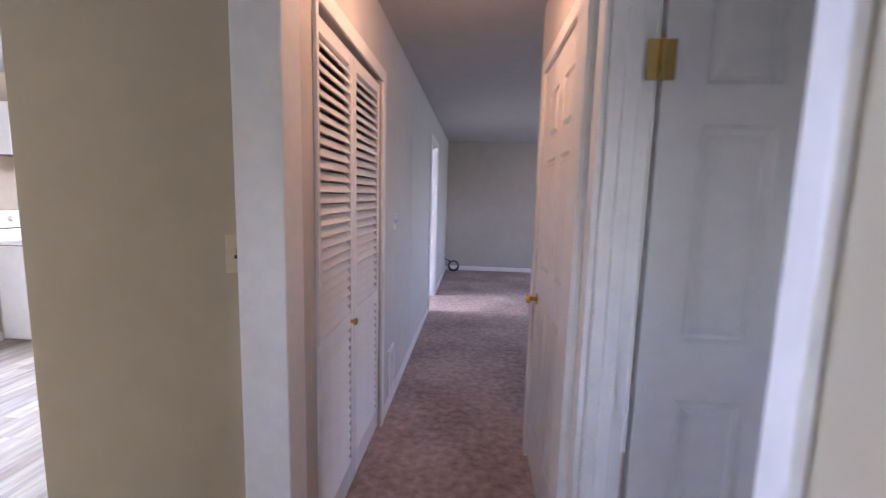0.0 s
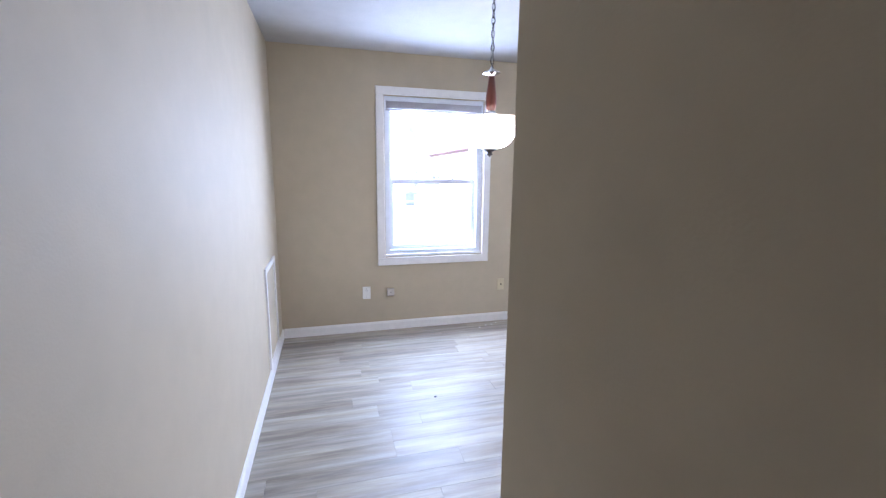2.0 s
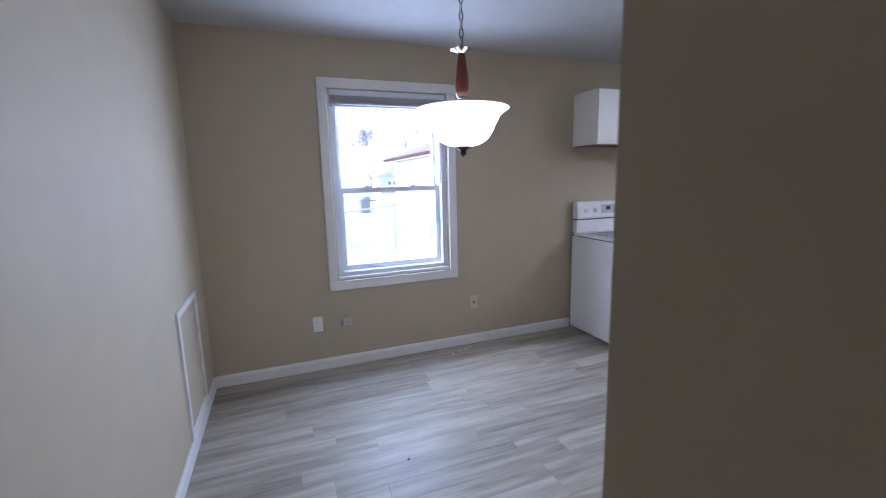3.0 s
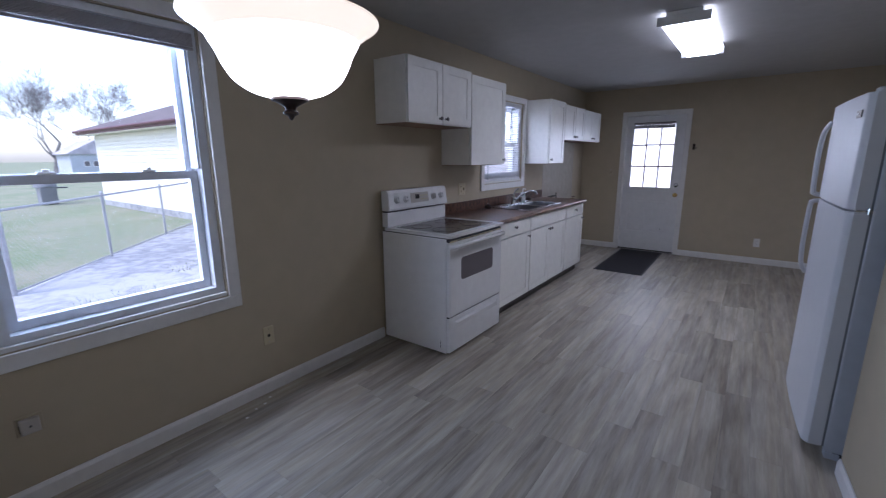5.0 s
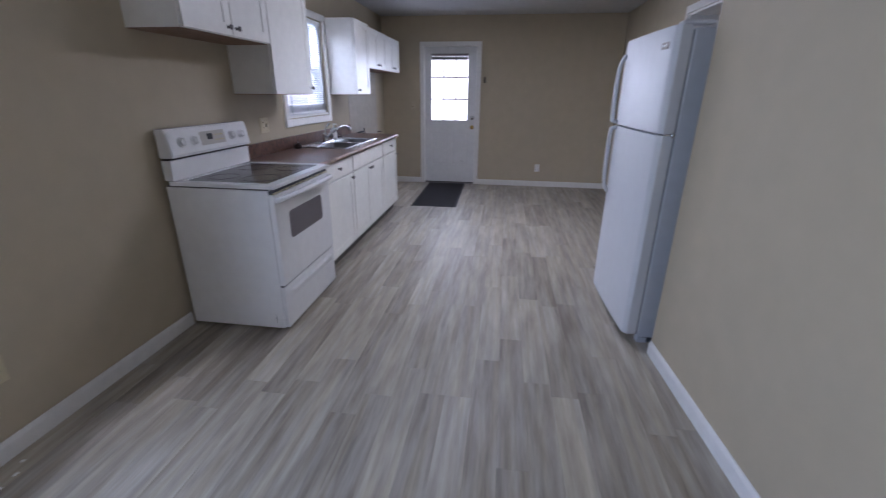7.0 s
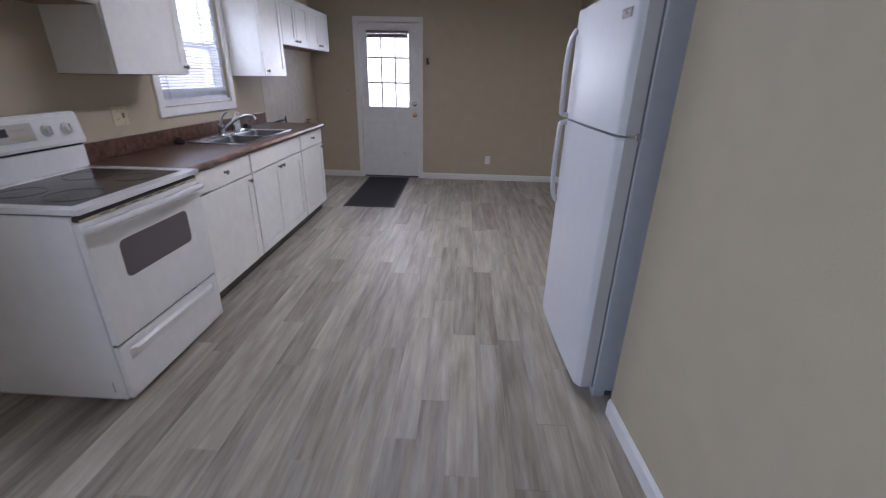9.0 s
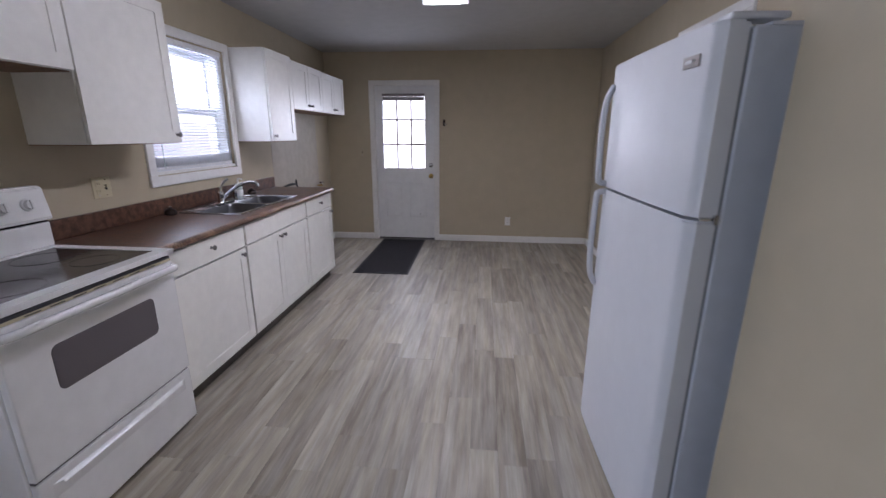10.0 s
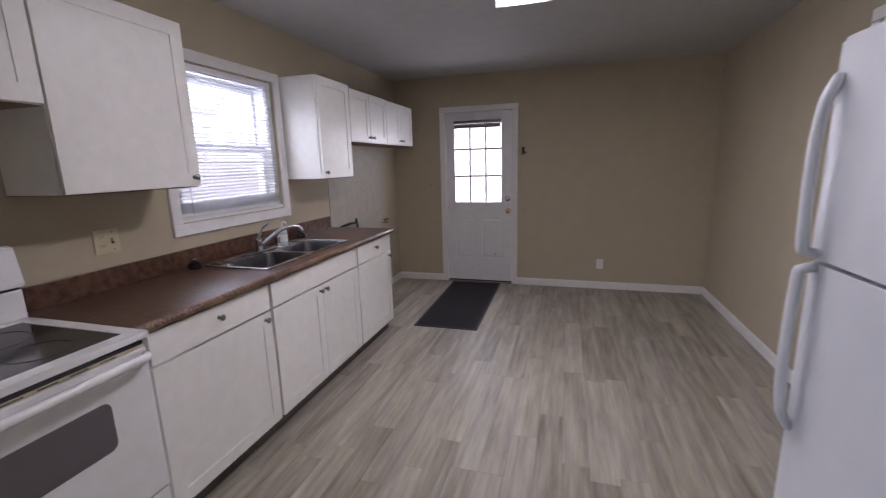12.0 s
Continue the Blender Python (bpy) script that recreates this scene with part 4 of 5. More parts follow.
def sink():
    s = thing("kitchen_sink", "stainless steel double bowl sink set in the worktop", "sink", (0.32, 5.80, 0.915))
    x0, x1, y0, y1 = SINK
    m = (y0 + y1) / 2 + 0.01
    bowls = ((x0 + 0.095, x1 - 0.028, y0 + 0.028, m - 0.018), (x0 + 0.095, x1 - 0.028, m + 0.018, y1 - 0.028))
    part("rim", pierced("z", 0.9155, 0.921, x0, x1, y0, y1, bowls), STEEL, s)
    edge = bmesh.new()
    tube([(x0 + 0.004, y0 + 0.004, 0.9205), (x1 - 0.004, y0 + 0.004, 0.9205), (x1 - 0.004, y1 - 0.004, 0.9205), (x0 + 0.004, y1 - 0.004, 0.9205)], 0.005, 8, edge, True)
    part("rolled_edge", edge, CHROME, s, "bright rolled edge", True)

    def ring_of(b, ins, r, square):
        out = []
        for sx, sy, a0 in ((1, 1, 0), (-1, 1, 90), (-1, -1, 180), (1, -1, 270)):
            cx = (b[1] - ins - r) if sx > 0 else (b[0] + ins + r)
            cy = (b[3] - ins - r) if sy > 0 else (b[2] + ins + r)
            for k in range(7):
                a = radians(a0 + 15 * k)
                m = max(abs(math.cos(a)), abs(math.sin(a))) if square else 1.0
                out.append((cx + r * math.cos(a) / m, cy + r * math.sin(a) / m))
        return out

    for b in bowls:
        bm = bmesh.new()
        loops = []
        for ins, z, r, sq in ((0.0, 0.9208, 0.05, True), (0.002, 0.9206, 0.05, False), (0.007, 0.910, 0.05, False), (0.014, 0.79, 0.05, False), (0.03, 0.757, 0.05, False), (0.06, 0.750, 0.05, False)):
            loops.append([bm.verts.new((px, py, z)) for px, py in ring_of(b, ins, r, sq)])
        for a, c in zip(loops, loops[1:]):
            for k in range(28):
                bm.faces.new((a[k], a[(k + 1) % 28], c[(k + 1) % 28], c[k]))
        bm.faces.new(loops[-1])
        bowl = part("bowl", bm, SHADEDSTEEL, s, "deep steel bowl", True)
        cx, cy = (b[0] + b[1]) / 2, (b[2] + b[3]) / 2
        part("drain", lathe([(0.045, 0.7485), (0.042, 0.752), (0.03, 0.750), (0.01, 0.749)], (cx, cy, 0), "z", 20), CHROME, bowl, "round drain", True)
    return s


sink()


def faucet():
    x, y = 0.150, 5.775
    f = thing("kitchen_tap", "chrome single-lever kitchen tap behind the sink", "tap", (x, y, 0.921))
    part("base_plate", box(x - 0.027, x + 0.027, y - 0.125, y + 0.125, 0.9215, 0.934, 0.006), CHROME, f)
    part("body", lathe([(0.026, 0.934), (0.024, 0.95), (0.022, 0.985), (0.024, 0.995), (0.020, 1.008), (0.008, 1.014)], (x, y, 0), "z", 20), CHROME, f, "", True)
    part("spout", tube(arc_points([(x + 0.012, y + 0.01, 0.965), (x + 0.04, y + 0.04, 1.000), (x + 0.085, y + 0.095, 1.045), (x + 0.13, y + 0.15, 1.068), (x + 0.17, y + 0.195, 1.060), (x + 0.183, y + 0.21, 1.032)], 6), 0.0125, 10), CHROME, f, "", True)
    part("lever", tube(arc_points([(x, y, 1.008), (x + 0.002, y + 0.008, 1.04), (x + 0.012, y + 0.028, 1.075), (x + 0.03, y + 0.06, 1.098)], 5), [0.012] * 6 + [0.009] * 9 + [0.008], 8), CHROME, f, "", True)
    part("side_sprayer", lathe([(0.018, 0.9215), (0.014, 0.93), (0.012, 0.955), (0.016, 0.975), (0.014, 0.99), (0.004, 0.993)], (x - 0.005, y + 0.19, 0), "z", 16), CHROME, f, "chrome side sprayer", True)
    return f


faucet()
bt = thing("soap_bottle", "clear plastic soap bottle with white pump", "bottle", (0.140, 6.03, 0.921))
part("bottle", lathe([(0.027, 0.921), (0.030, 0.926), (0.030, 1.02), (0.024, 1.036), (0.012, 1.045)], (0.140, 6.03, 0), "z", 20), SOAP, bt, "", True)
part("label", lathe([(0.0304, 0.945), (0.0304, 0.995)], (0.140, 6.03, 0), "z", 20), WHITEPL, bt, "pale paper label", True)
part("pump", tube(arc_points([(0.140, 6.03, 1.045), (0.140, 6.03, 1.075), (0.155, 6.03, 1.083), (0.175, 6.03, 1.076)], 4), 0.006, 8), WHITEPL, bt, "white pump", True)
for px, py, lab in ((0.075, 5.335, "black rubber sink stopper on the worktop"), (0.070, 6.34, "black sink strainer by the backsplash")):
    st = thing("sink_stopper", lab, "stopper", (px, py, 0.9155))
    part("disc", lathe([(0.032, 0.9155), (0.037, 0.922), (0.036, 0.936), (0.030, 0.948), (0.018, 0.955), (0.004, 0.956)], (px, py, 0), "z", 20), BRONZE, st, "", True)
    part("grip", lathe([(0.010, 0.955), (0.013, 0.966), (0.006, 0.973)], (px, py, 0), "z", 12), CHROME, st, "metal grip", True)
solid("wall_patch", box(0.0005, 0.0035, 6.90, 8.06, 0.10, 1.652), PATCH, "pale unpainted wall behind the empty appliance space", "wall")
hose = thing("drain_hose", "black washer hose looped on the wall", "hose", (0.03, 7.2, 0.93))
part("loop", tube(arc_points([(0.006, 6.98, 0.88), (0.05, 7.04, 0.905), (0.06, 7.16, 0.912), (0.05, 7.28, 0.895), (0.04, 7.33, 0.86), (0.03, 7.34, 0.55), (0.03, 7.30, 0.02)], 6), 0.008, 8), DARK, hose, "", True)
part("loop", tube(arc_points([(0.006, 7.06, 0.885), (0.06, 7.12, 0.90), (0.07, 7.22, 0.903), (0.05, 7.30, 0.87), (0.045, 7.30, 0.02)], 6), 0.007, 8), DARK, hose, "", True)
for yy in (8.00, 8.05):
    vt = thing("water_valve", "small brass water valve on the wall", "valve", (0.0, yy, 0.80))
    part("stub", lathe([(0.009, 0.0), (0.009, 0.05)], (0.0, yy, 0.80), "x", 12), BRASS, vt)
    part("handle", lathe([(0.020, 0.03), (0.022, 0.034), (0.020, 0.040)], (0.045, yy, 0.80), "z", 14), FASCIA if yy < 8.03 else GAP, vt, "round valve handle", True)


# ---- stove ----
def stove():
    y0, y1 = 3.797, 4.557
    s = thing("stove", "white electric stove with black glass top", "stove", (0.33, (y0 + y1) / 2, 0))
    part("body", box(0.025, 0.635, y0, y1, 0.02, 0.885, 0.006), ENAMEL, s)
    for yy in (y0 + 0.05, y1 - 0.05):
        for xx in (0.08, 0.58):
            part("foot", lathe([(0.018, 0.0), (0.018, 0.021)], (xx, yy, 0), "z", 12), DARK, s)
    part("top_gap", box(0.03, 0.64, y0 + 0.004, y1 - 0.004, 0.8855, 0.893), GAP, s)
    top = part("cooktop", pierced("z", 0.8935, 0.916, 0.055, 0.680, y0 - 0.002, y1 + 0.002, [(0.115, 0.622, y0 + 0.045, y1 - 0.045)]), ENAMEL, s)
    part("glass", box(0.114, 0.623, y0 + 0.044, y1 - 0.044, 0.9005, 0.9135, 0.001), BLACKGLASS, top, "black ceramic glass")
    for xx, yy, r in ((0.25, y0 + 0.21, 0.085), (0.25, y1 - 0.21, 0.105), (0.49, y0 + 0.21, 0.105), (0.49, y1 - 0.21, 0.085)):
        ring = bmesh.new()
        tube([(xx + r * math.cos(a), yy + r * math.sin(a), 0.9136) for a in [2 * math.pi * i / 36 for i in range(36)]], 0.0012, 4, ring, True)
        part("burner_ring", ring, BURNER, top, "faint burner ring")
    # backguard: riser, dark slot, slanted control panel
    part("riser", box(0.025, 0.085, y0 + 0.002, y1 - 0.002, 0.9165, 1.030, 0.006), ENAMEL, s)
    part("slot", box(0.03, 0.078, y0 + 0.006, y1 - 0.006, 1.0305, 1.042), DARK, s)
    bm = bmesh.new()
    prof = [(0.022, 1.0425), (0.104, 1.0425), (0.108, 1.052), (0.086, 1.185), (0.076, 1.198), (0.022, 1.198)]
    a, b = ([bm.verts.new((px, yy, pz)) for px, pz in prof] for yy in (y0, y1))
    for i in range(len(prof)):
        j = (i + 1) % len(prof)
        bm.faces.new((a[i], a[j], b[j], b[i]))
    bm.faces.new(a)
    bm.faces.new(b)
    bmesh.ops.bevel(bm, geom=bm.edges[:], offset=0.006, segments=2, affect="EDGES")
    panel = part("control_panel", bm, ENAMEL, s)
    tilt = math.atan2(0.022, 0.133)
    R = Matrix.Rotation(-tilt, 4, "Y")
    for yy in (y0 + 0.095, y0 + 0.20, y1 - 0.20, y1 - 0.095):
        kb = lathe([(0.028, 0.0), (0.026, 0.006), (0.021, 0.010), (0.019, 0.026), (0.006, 0.028)], (0, 0, 0), "x", 22)
        box(0.012, 0.034, -0.005, 0.005, -0.020, 0.020, 0.002, 1, kb)
        bmesh.ops.rotate(kb, verts=kb.verts[:], cent=(0, 0, 0), matrix=R)
        bmesh.ops.translate(kb, verts=kb.verts[:], vec=(0.0965, yy, 1.122))
        part("control_knob", kb, ENAMEL, panel, "white control knob", False)
    ym = (y0 + y1) / 2
    for u0, u1, z0, z1, mat, lab in ((-0.115, 0.115, 1.085, 1.165, PALE, "grey control strip"), (-0.055, -0.005, 1.115, 1.150, DARK, "dark clock display")):
        d0 = 0.001 if mat is PALE else 0.0025
        c = box(-0.002, d0, u0, u1, -(z1 - z0) / 2, (z1 - z0) / 2)
        bmesh.ops.rotate(c, verts=c.verts[:], cent=(0, 0, 0), matrix=R)
        zc = (z0 + z1) / 2
        bmesh.ops.translate(c, verts=c.verts[:], vec=(0.1085 - (zc - 1.05) * 0.1654 , ym, zc))
        part("clock" if mat is DARK else "control_strip", c, mat, panel, lab)
    for i in range(5):
        for j in range(2):
            c = box(-0.002, 0.0028, -0.006, 0.006, -0.004, 0.004)
            bmesh.ops.rotate(c, verts=c.verts[:], cent=(0, 0, 0), matrix=R)
            zc = 1.108 + j * 0.03
            bmesh.ops.translate(c, verts=c.verts[:], vec=(0.1085 - (zc - 1.05) * 0.1654, ym + 0.015 + i * 0.019, zc))
            part("button", c, IVORY, panel, "small pale button")
    # oven door with handle and window
    wy0, wy1, wz0, wz1 = y0 + 0.155, y1 - 0.155, 0.568, 0.728
    door = part("oven_door", box(0.6365, 0.668, y0 + 0.004, y1 - 0.004, 0.308, 0.858, 0.006), ENAMEL, s)
    for rim, mat, nm, lab in ((0.005, OVENGLASS, "window_rim", "dark window rim"), (0.0, OVENGLASS, "oven_window", "dark oven window")):
        wb, r = bmesh.new(), 0.022
        ring = []
        for cy, cz, a0 in ((wy1 - r, wz1 - r, 0), (wy0 + r, wz1 - r, 90), (wy0 + r, wz0 + r, 180), (wy1 - r, wz0 + r, 270)):
            for k in range(6):
                a = radians(a0 + 18 * k)
                ring.append((cy + (r + rim) * math.cos(a), cz + (r + rim) * math.sin(a)))
        depth = 0.6688 if rim else 0.6696
        lo, hi = ([wb.verts.new((xx, p, q)) for p, q in ring] for xx in (0.660, depth))
        wb.faces.new(hi)
        for k in range(len(ring)):
            j = (k + 1) % len(ring)
            wb.faces.new((lo[k], lo[j], hi[j], hi[k]))
        part(nm, wb, mat, door, lab)
    part("vent_strip", box(0.637, 0.662, y0 + 0.01, y1 - 0.01, 0.862, 0.882), GAP, s, "dark vent slots")
    part("vent_lip", box(0.6625, 0.666, y0 + 0.010, y1 - 0.010, 0.860, 0.871, 0.001), IVORY, s, "yellowed vent lip")
    for i in range(7):
        yy = y0 + 0.13 + i * 0.083
        part("vent_slot", box(0.6662, 0.6668, yy - 0.026, yy + 0.026, 0.8635, 0.8675), GAP, s)
    hd = bmesh.new()
    pts = [(0.669, y0 + 0.012, 0.828), (0.700, y0 + 0.035, 0.834), (0.712, y0 + 0.10, 0.838), (0.715, ym, 0.838), (0.712, y1 - 0.10, 0.838), (0.700, y1 - 0.035, 0.834), (0.669, y1 - 0.012, 0.828)]
    tube(arc_points(pts, 6), 0.0155, 10, hd)
    part("handle", hd, ENAMEL, door, "", True)
    dr = part("drawer", box(0.6365, 0.664, y0 + 0.004, y1 - 0.004, 0.028, 0.297, 0.006), ENAMEL, s)
    lip = bmesh.new()
    prof = [(0.6638, 0.205), (0.6638, 0.262), (0.672, 0.258), (0.680, 0.250), (0.679, 0.243)]
    ya, yb = y0 + 0.05, y1 - 0.05
    ends = [[lip.verts.new((px, yy + (0.0 if k in (0, 1) else d), pz)) for k, (px, pz) in enumerate(prof)] for yy, d in ((ya, 0.03), (yb, -0.03))]
    for i in range(len(prof)):
        j = (i + 1) % len(prof)
        lip.faces.new((ends[0][i], ends[0][j], ends[1][j], ends[1][i]))
    lip.faces.new(ends[0])
    lip.faces.new(ends[1])
    part("drawer_lip", lip, ENAMEL, dr, "", True)
    part("drawer_gap", box(0.6365, 0.655, y0 + 0.008, y1 - 0.008, 0.2975, 0.3075), GAP, s, "dark rusty gap")
    part("side_chip", box(0.585, 0.5875, y0 - 0.0006, y0 + 0.001, 0.06, 0.115), GAP, s, "chipped enamel mark")
    return s


stove()


# ---- fridge ----
def fridge_door(y0, y1, z0, z1):
    """A door with a gently bowed front and well rounded long edges."""
    ym, hw = (y0 + y1) / 2, (y1 - y0) / 2
    pts = [(2.726, y0 + 0.004), (2.726, y1 - 0.004)]
    n = 40
    for i in range(n + 1):
        u = 1 - 2 * i / n
        edge = max(0.0, abs(u) - 0.92) / 0.08
        pts.append((2.645 + 0.010 * u * u + 0.020 * edge ** 2, ym + u * hw))
    bm = prism(pts, z0, z1)
    bmesh.ops.bevel(bm, geom=[e for e in bm.edges if abs(e.verts[0].co.z - e.verts[1].co.z) < 1e-5], offset=0.007, segments=2, affect="EDGES")
    return bm


def fridge():
    y0, y1 = 3.992, 4.770
    f = thing("refrigerator", "white top-freezer refrigerator standing past the closet wall", "refrigerator", (3.1, (y0 + y1) / 2, 0))
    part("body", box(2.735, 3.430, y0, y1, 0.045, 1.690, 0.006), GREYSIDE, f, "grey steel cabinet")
    part("kick_grille", box(2.775, 2.83, y0 + 0.02, y1 - 0.02, 0.004, 0.0445), GAP, f, "dark kick grille")
    for yy in (y0 + 0.04, y1 - 0.04):
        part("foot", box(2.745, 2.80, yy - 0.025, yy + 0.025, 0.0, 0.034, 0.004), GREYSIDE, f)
    part("gasket", box(2.7265, 2.7345, y0 + 0.005, y1 - 0.005, 0.065, 1.682), GASKET, f, "grey door gasket")
    lo = part("fridge_door", fridge_door(y0, y1, 0.060, 1.203), FRIDGEW, f, "", True)
    hi = part("freezer_door", fridge_door(y0, y1, 1.213, 1.704), FRIDGEW, f, "", True)
    yh = y1 - 0.052
    def grip(za, zb):
        s = 1 if zb > za else -1
        pts = [(2.652, yh, za), (2.628, yh, za + s * 0.006), (2.619, yh, za + s * 0.03), (2.615, yh, (za + zb) / 2), (2.618, yh, zb - s * 0.11), (2.627, yh, zb - s * 0.045), (2.652, yh + 0.01, zb)]
        bm = bmesh.new()
        tube(arc_points(pts, 6), 0.0125, 10, bm)
        for v in bm.verts:
            v.co.y = yh + (v.co.y - yh) * 1.35
        return bm
    part("handle", grip(1.226, 1.625), FRIDGEW, hi, "white curved handle", True)
    part("handle", grip(1.192, 0.762), FRIDGEW, lo, "white curved handle", True)
    part("hinge_cover", box(2.68, 2.82, y0 + 0.006, y0 + 0.075, 1.7045, 1.722, 0.006), FRIDGEW, f)
    part("hinge_plate", box(2.68, 2.745, y0 + 0.004, y0 + 0.07, 1.2042, 1.2118), CHROME, f, "metal middle hinge")
    part("hinge_pin", lathe([(0.007, 1.196), (0.007, 1.222)], (2.722, y0 - 0.002, 0), "z", 10), CHROME, f)
    part("badge", box(2.647, 2.654, y0 + 0.066, y0 + 0.152, 1.606, 1.638, 0.002), BADGE, hi, "taupe metal badge")
    part("badge_bar", box(2.645, 2.6475, y0 + 0.08, y0 + 0.138, 1.618, 1.627, 0.001), STEEL, hi, "raised bar of unreadable lettering")
    part("cabinet_top_lip", box(2.778, 3.425, y0 + 0.004, y1 - 0.004, 1.6905, 1.698), FRIDGEW, f)
    f.rotation_euler = (0, 0, radians(2.5))
    f.location.y += 0.015
    return f


fridge()


# ---- loose things ----
def doormat():
    m = thing("door_mat", "dark ribbed rubber-backed mat before the back door", "door mat", (1.03, 7.70, 0.003))
    x0, x1, y0, y1 = 0.735, 1.325, 6.955, 8.455
    part("border", pierced("z", 0.002, 0.008, x0, x1, y0, y1, [(x0 + 0.022, x1 - 0.022, y0 + 0.022, y1 - 0.022)]), DARK, m, "black rubber border")
    rb = bmesh.new()
    n = 54
    for i in range(n):
        a = x0 + 0.022 + i * (x1 - x0 - 0.044) / n
        box(a, a + 0.0078, y0 + 0.022, y1 - 0.022, 0.002, 0.0095, 0, 1, rb)
    box(x0 + 0.021, x1 - 0.021, y0 + 0.021, y1 - 0.021, 0.0015, 0.005, 0, 1, rb)
    part("ribs", rb, MAT, m, "dark carpet ribs")
    m.rotation_euler = (0, 0, radians(0.8))
    return m


doormat()
ch = thing("door_chain", "dark metal door chain holder beside the back door", "door chain", (1.567, 8.50, 1.575))
part("plate", box(1.552, 1.582, 8.494, 8.4998, 1.535, 1.615, 0.002), BRONZE, ch)
part("keeper", lathe([(0.012, 0.0), (0.014, -0.016), (0.008, -0.026), (0.002, -0.028)], (1.567, 8.494, 1.585), "y", 14), BRONZE, ch, "", True)
part("bracket", box(1.572, 1.604, 8.480, 8.494, 1.548, 1.566, 0.003), CHROME, ch, "bright bracket")
cc = thing("cable_coil", "coil of black cable on the carpet by the wall", "cable", (3.93, 8.25, 0.01))
coil = bmesh.new()
for i in range(6):
    tube([(3.95 + (0.095 - 0.006 * (i % 3)) * math.cos(a), 8.31 - 0.02 * math.sin(i), 0.105 + (0.095 - 0.006 * (i % 3)) * math.sin(a)) if i > 2 else
          (3.95 + (0.10 - 0.008 * i) * math.cos(a), 8.29 + 0.03 * (i - 1), 0.105 + (0.10 - 0.008 * i) * math.sin(a)) for a in [2 * math.pi * k / 24 for k in range(24)]], 0.010, 6, coil, True)
part("coil", coil, DARK, cc, "", True)
part("lead", tube(arc_points([(3.90, 8.29, 0.17), (3.84, 8.25, 0.22), (3.80, 8.19, 0.25), (3.79, 8.17, 0.29)], 5), 0.007, 6), DARK, cc, "", True)
db = thing("floor_crumb", "small dark crumb on the vinyl floor", "debris", (1.295, 1.80, 0.0))
part("crumb", lathe([(0.004, 0.0005), (0.009, 0.003), (0.006, 0.007), (0.001, 0.008)], (1.295, 1.80, 0), "z", 7), GAP, db)
for i, (cx, cy) in enumerate(((0.12, 2.60), (0.07, 2.72), (0.16, 2.52), (0.11, 2.66))):
    c = thing("paint_chip", "small white paint chip on the floor by the skirting", "debris", (cx, cy, 0.0), "paint chips")
    part("chip", box(cx - 0.008, cx + 0.006, cy - 0.005, cy + 0.007 + 0.002 * i, 0.0008, 0.0024, 0.0005, 1), WHITEPL, c)


# ---- outdoors, seen through the windows ----
G = -0.45
gnd = bmesh.new()
bmesh.ops.create_grid(gnd, x_segments=40, y_segments=40, size=400)
bmesh.ops.translate(gnd, verts=gnd.verts[:], vec=(0, 0, G))
solid("ground", gnd, LAWN, "pale winter lawn", "ground")
F0, F1 = Vector((-5.9, 2.45, 0)), Vector((-11.4, 7.45, 0))
d = (F1 - F0).normalized()
pav = prism([(-0.2, -30), (-0.2, 8.7), (9.0, 8.7), (9.0, 220), (-11.5, 220), (-11.5, 7.55), (-5.95, 2.35), (-5.9, -30)], G - 0.05, G + 0.02)
solid("pavement", pav, CONCRETE, "damp cracked concrete yard beside the house", "pavement")
for i, (ya, yb, xa) in enumerate(((0.5, 2.1, -2.2), (2.7, 3.8, -4.3), (4.3, 5.4, -5.3), (1.2, 2.3, -5.1))):
    tuft = bmesh.new()
    for k in range(130):
        px, py = xa + random.gauss(0, 0.16) - (random.random() * 0.5), random.uniform(ya, yb)
        hgt, lean = random.uniform(0.02, 0.07), random.uniform(-0.03, 0.03)
        a, b, c = tuft.verts.new((px - 0.006, py, G + 0.02)), tuft.verts.new((px + 0.006, py + 0.004, G + 0.02)), tuft.verts.new((px + lean, py + lean, G + 0.02 + hgt))
        tuft.faces.new((a, b, c))
    solid("grass_tufts", tuft, LAWN, "grass growing in the concrete joint", "grass", "stuff")


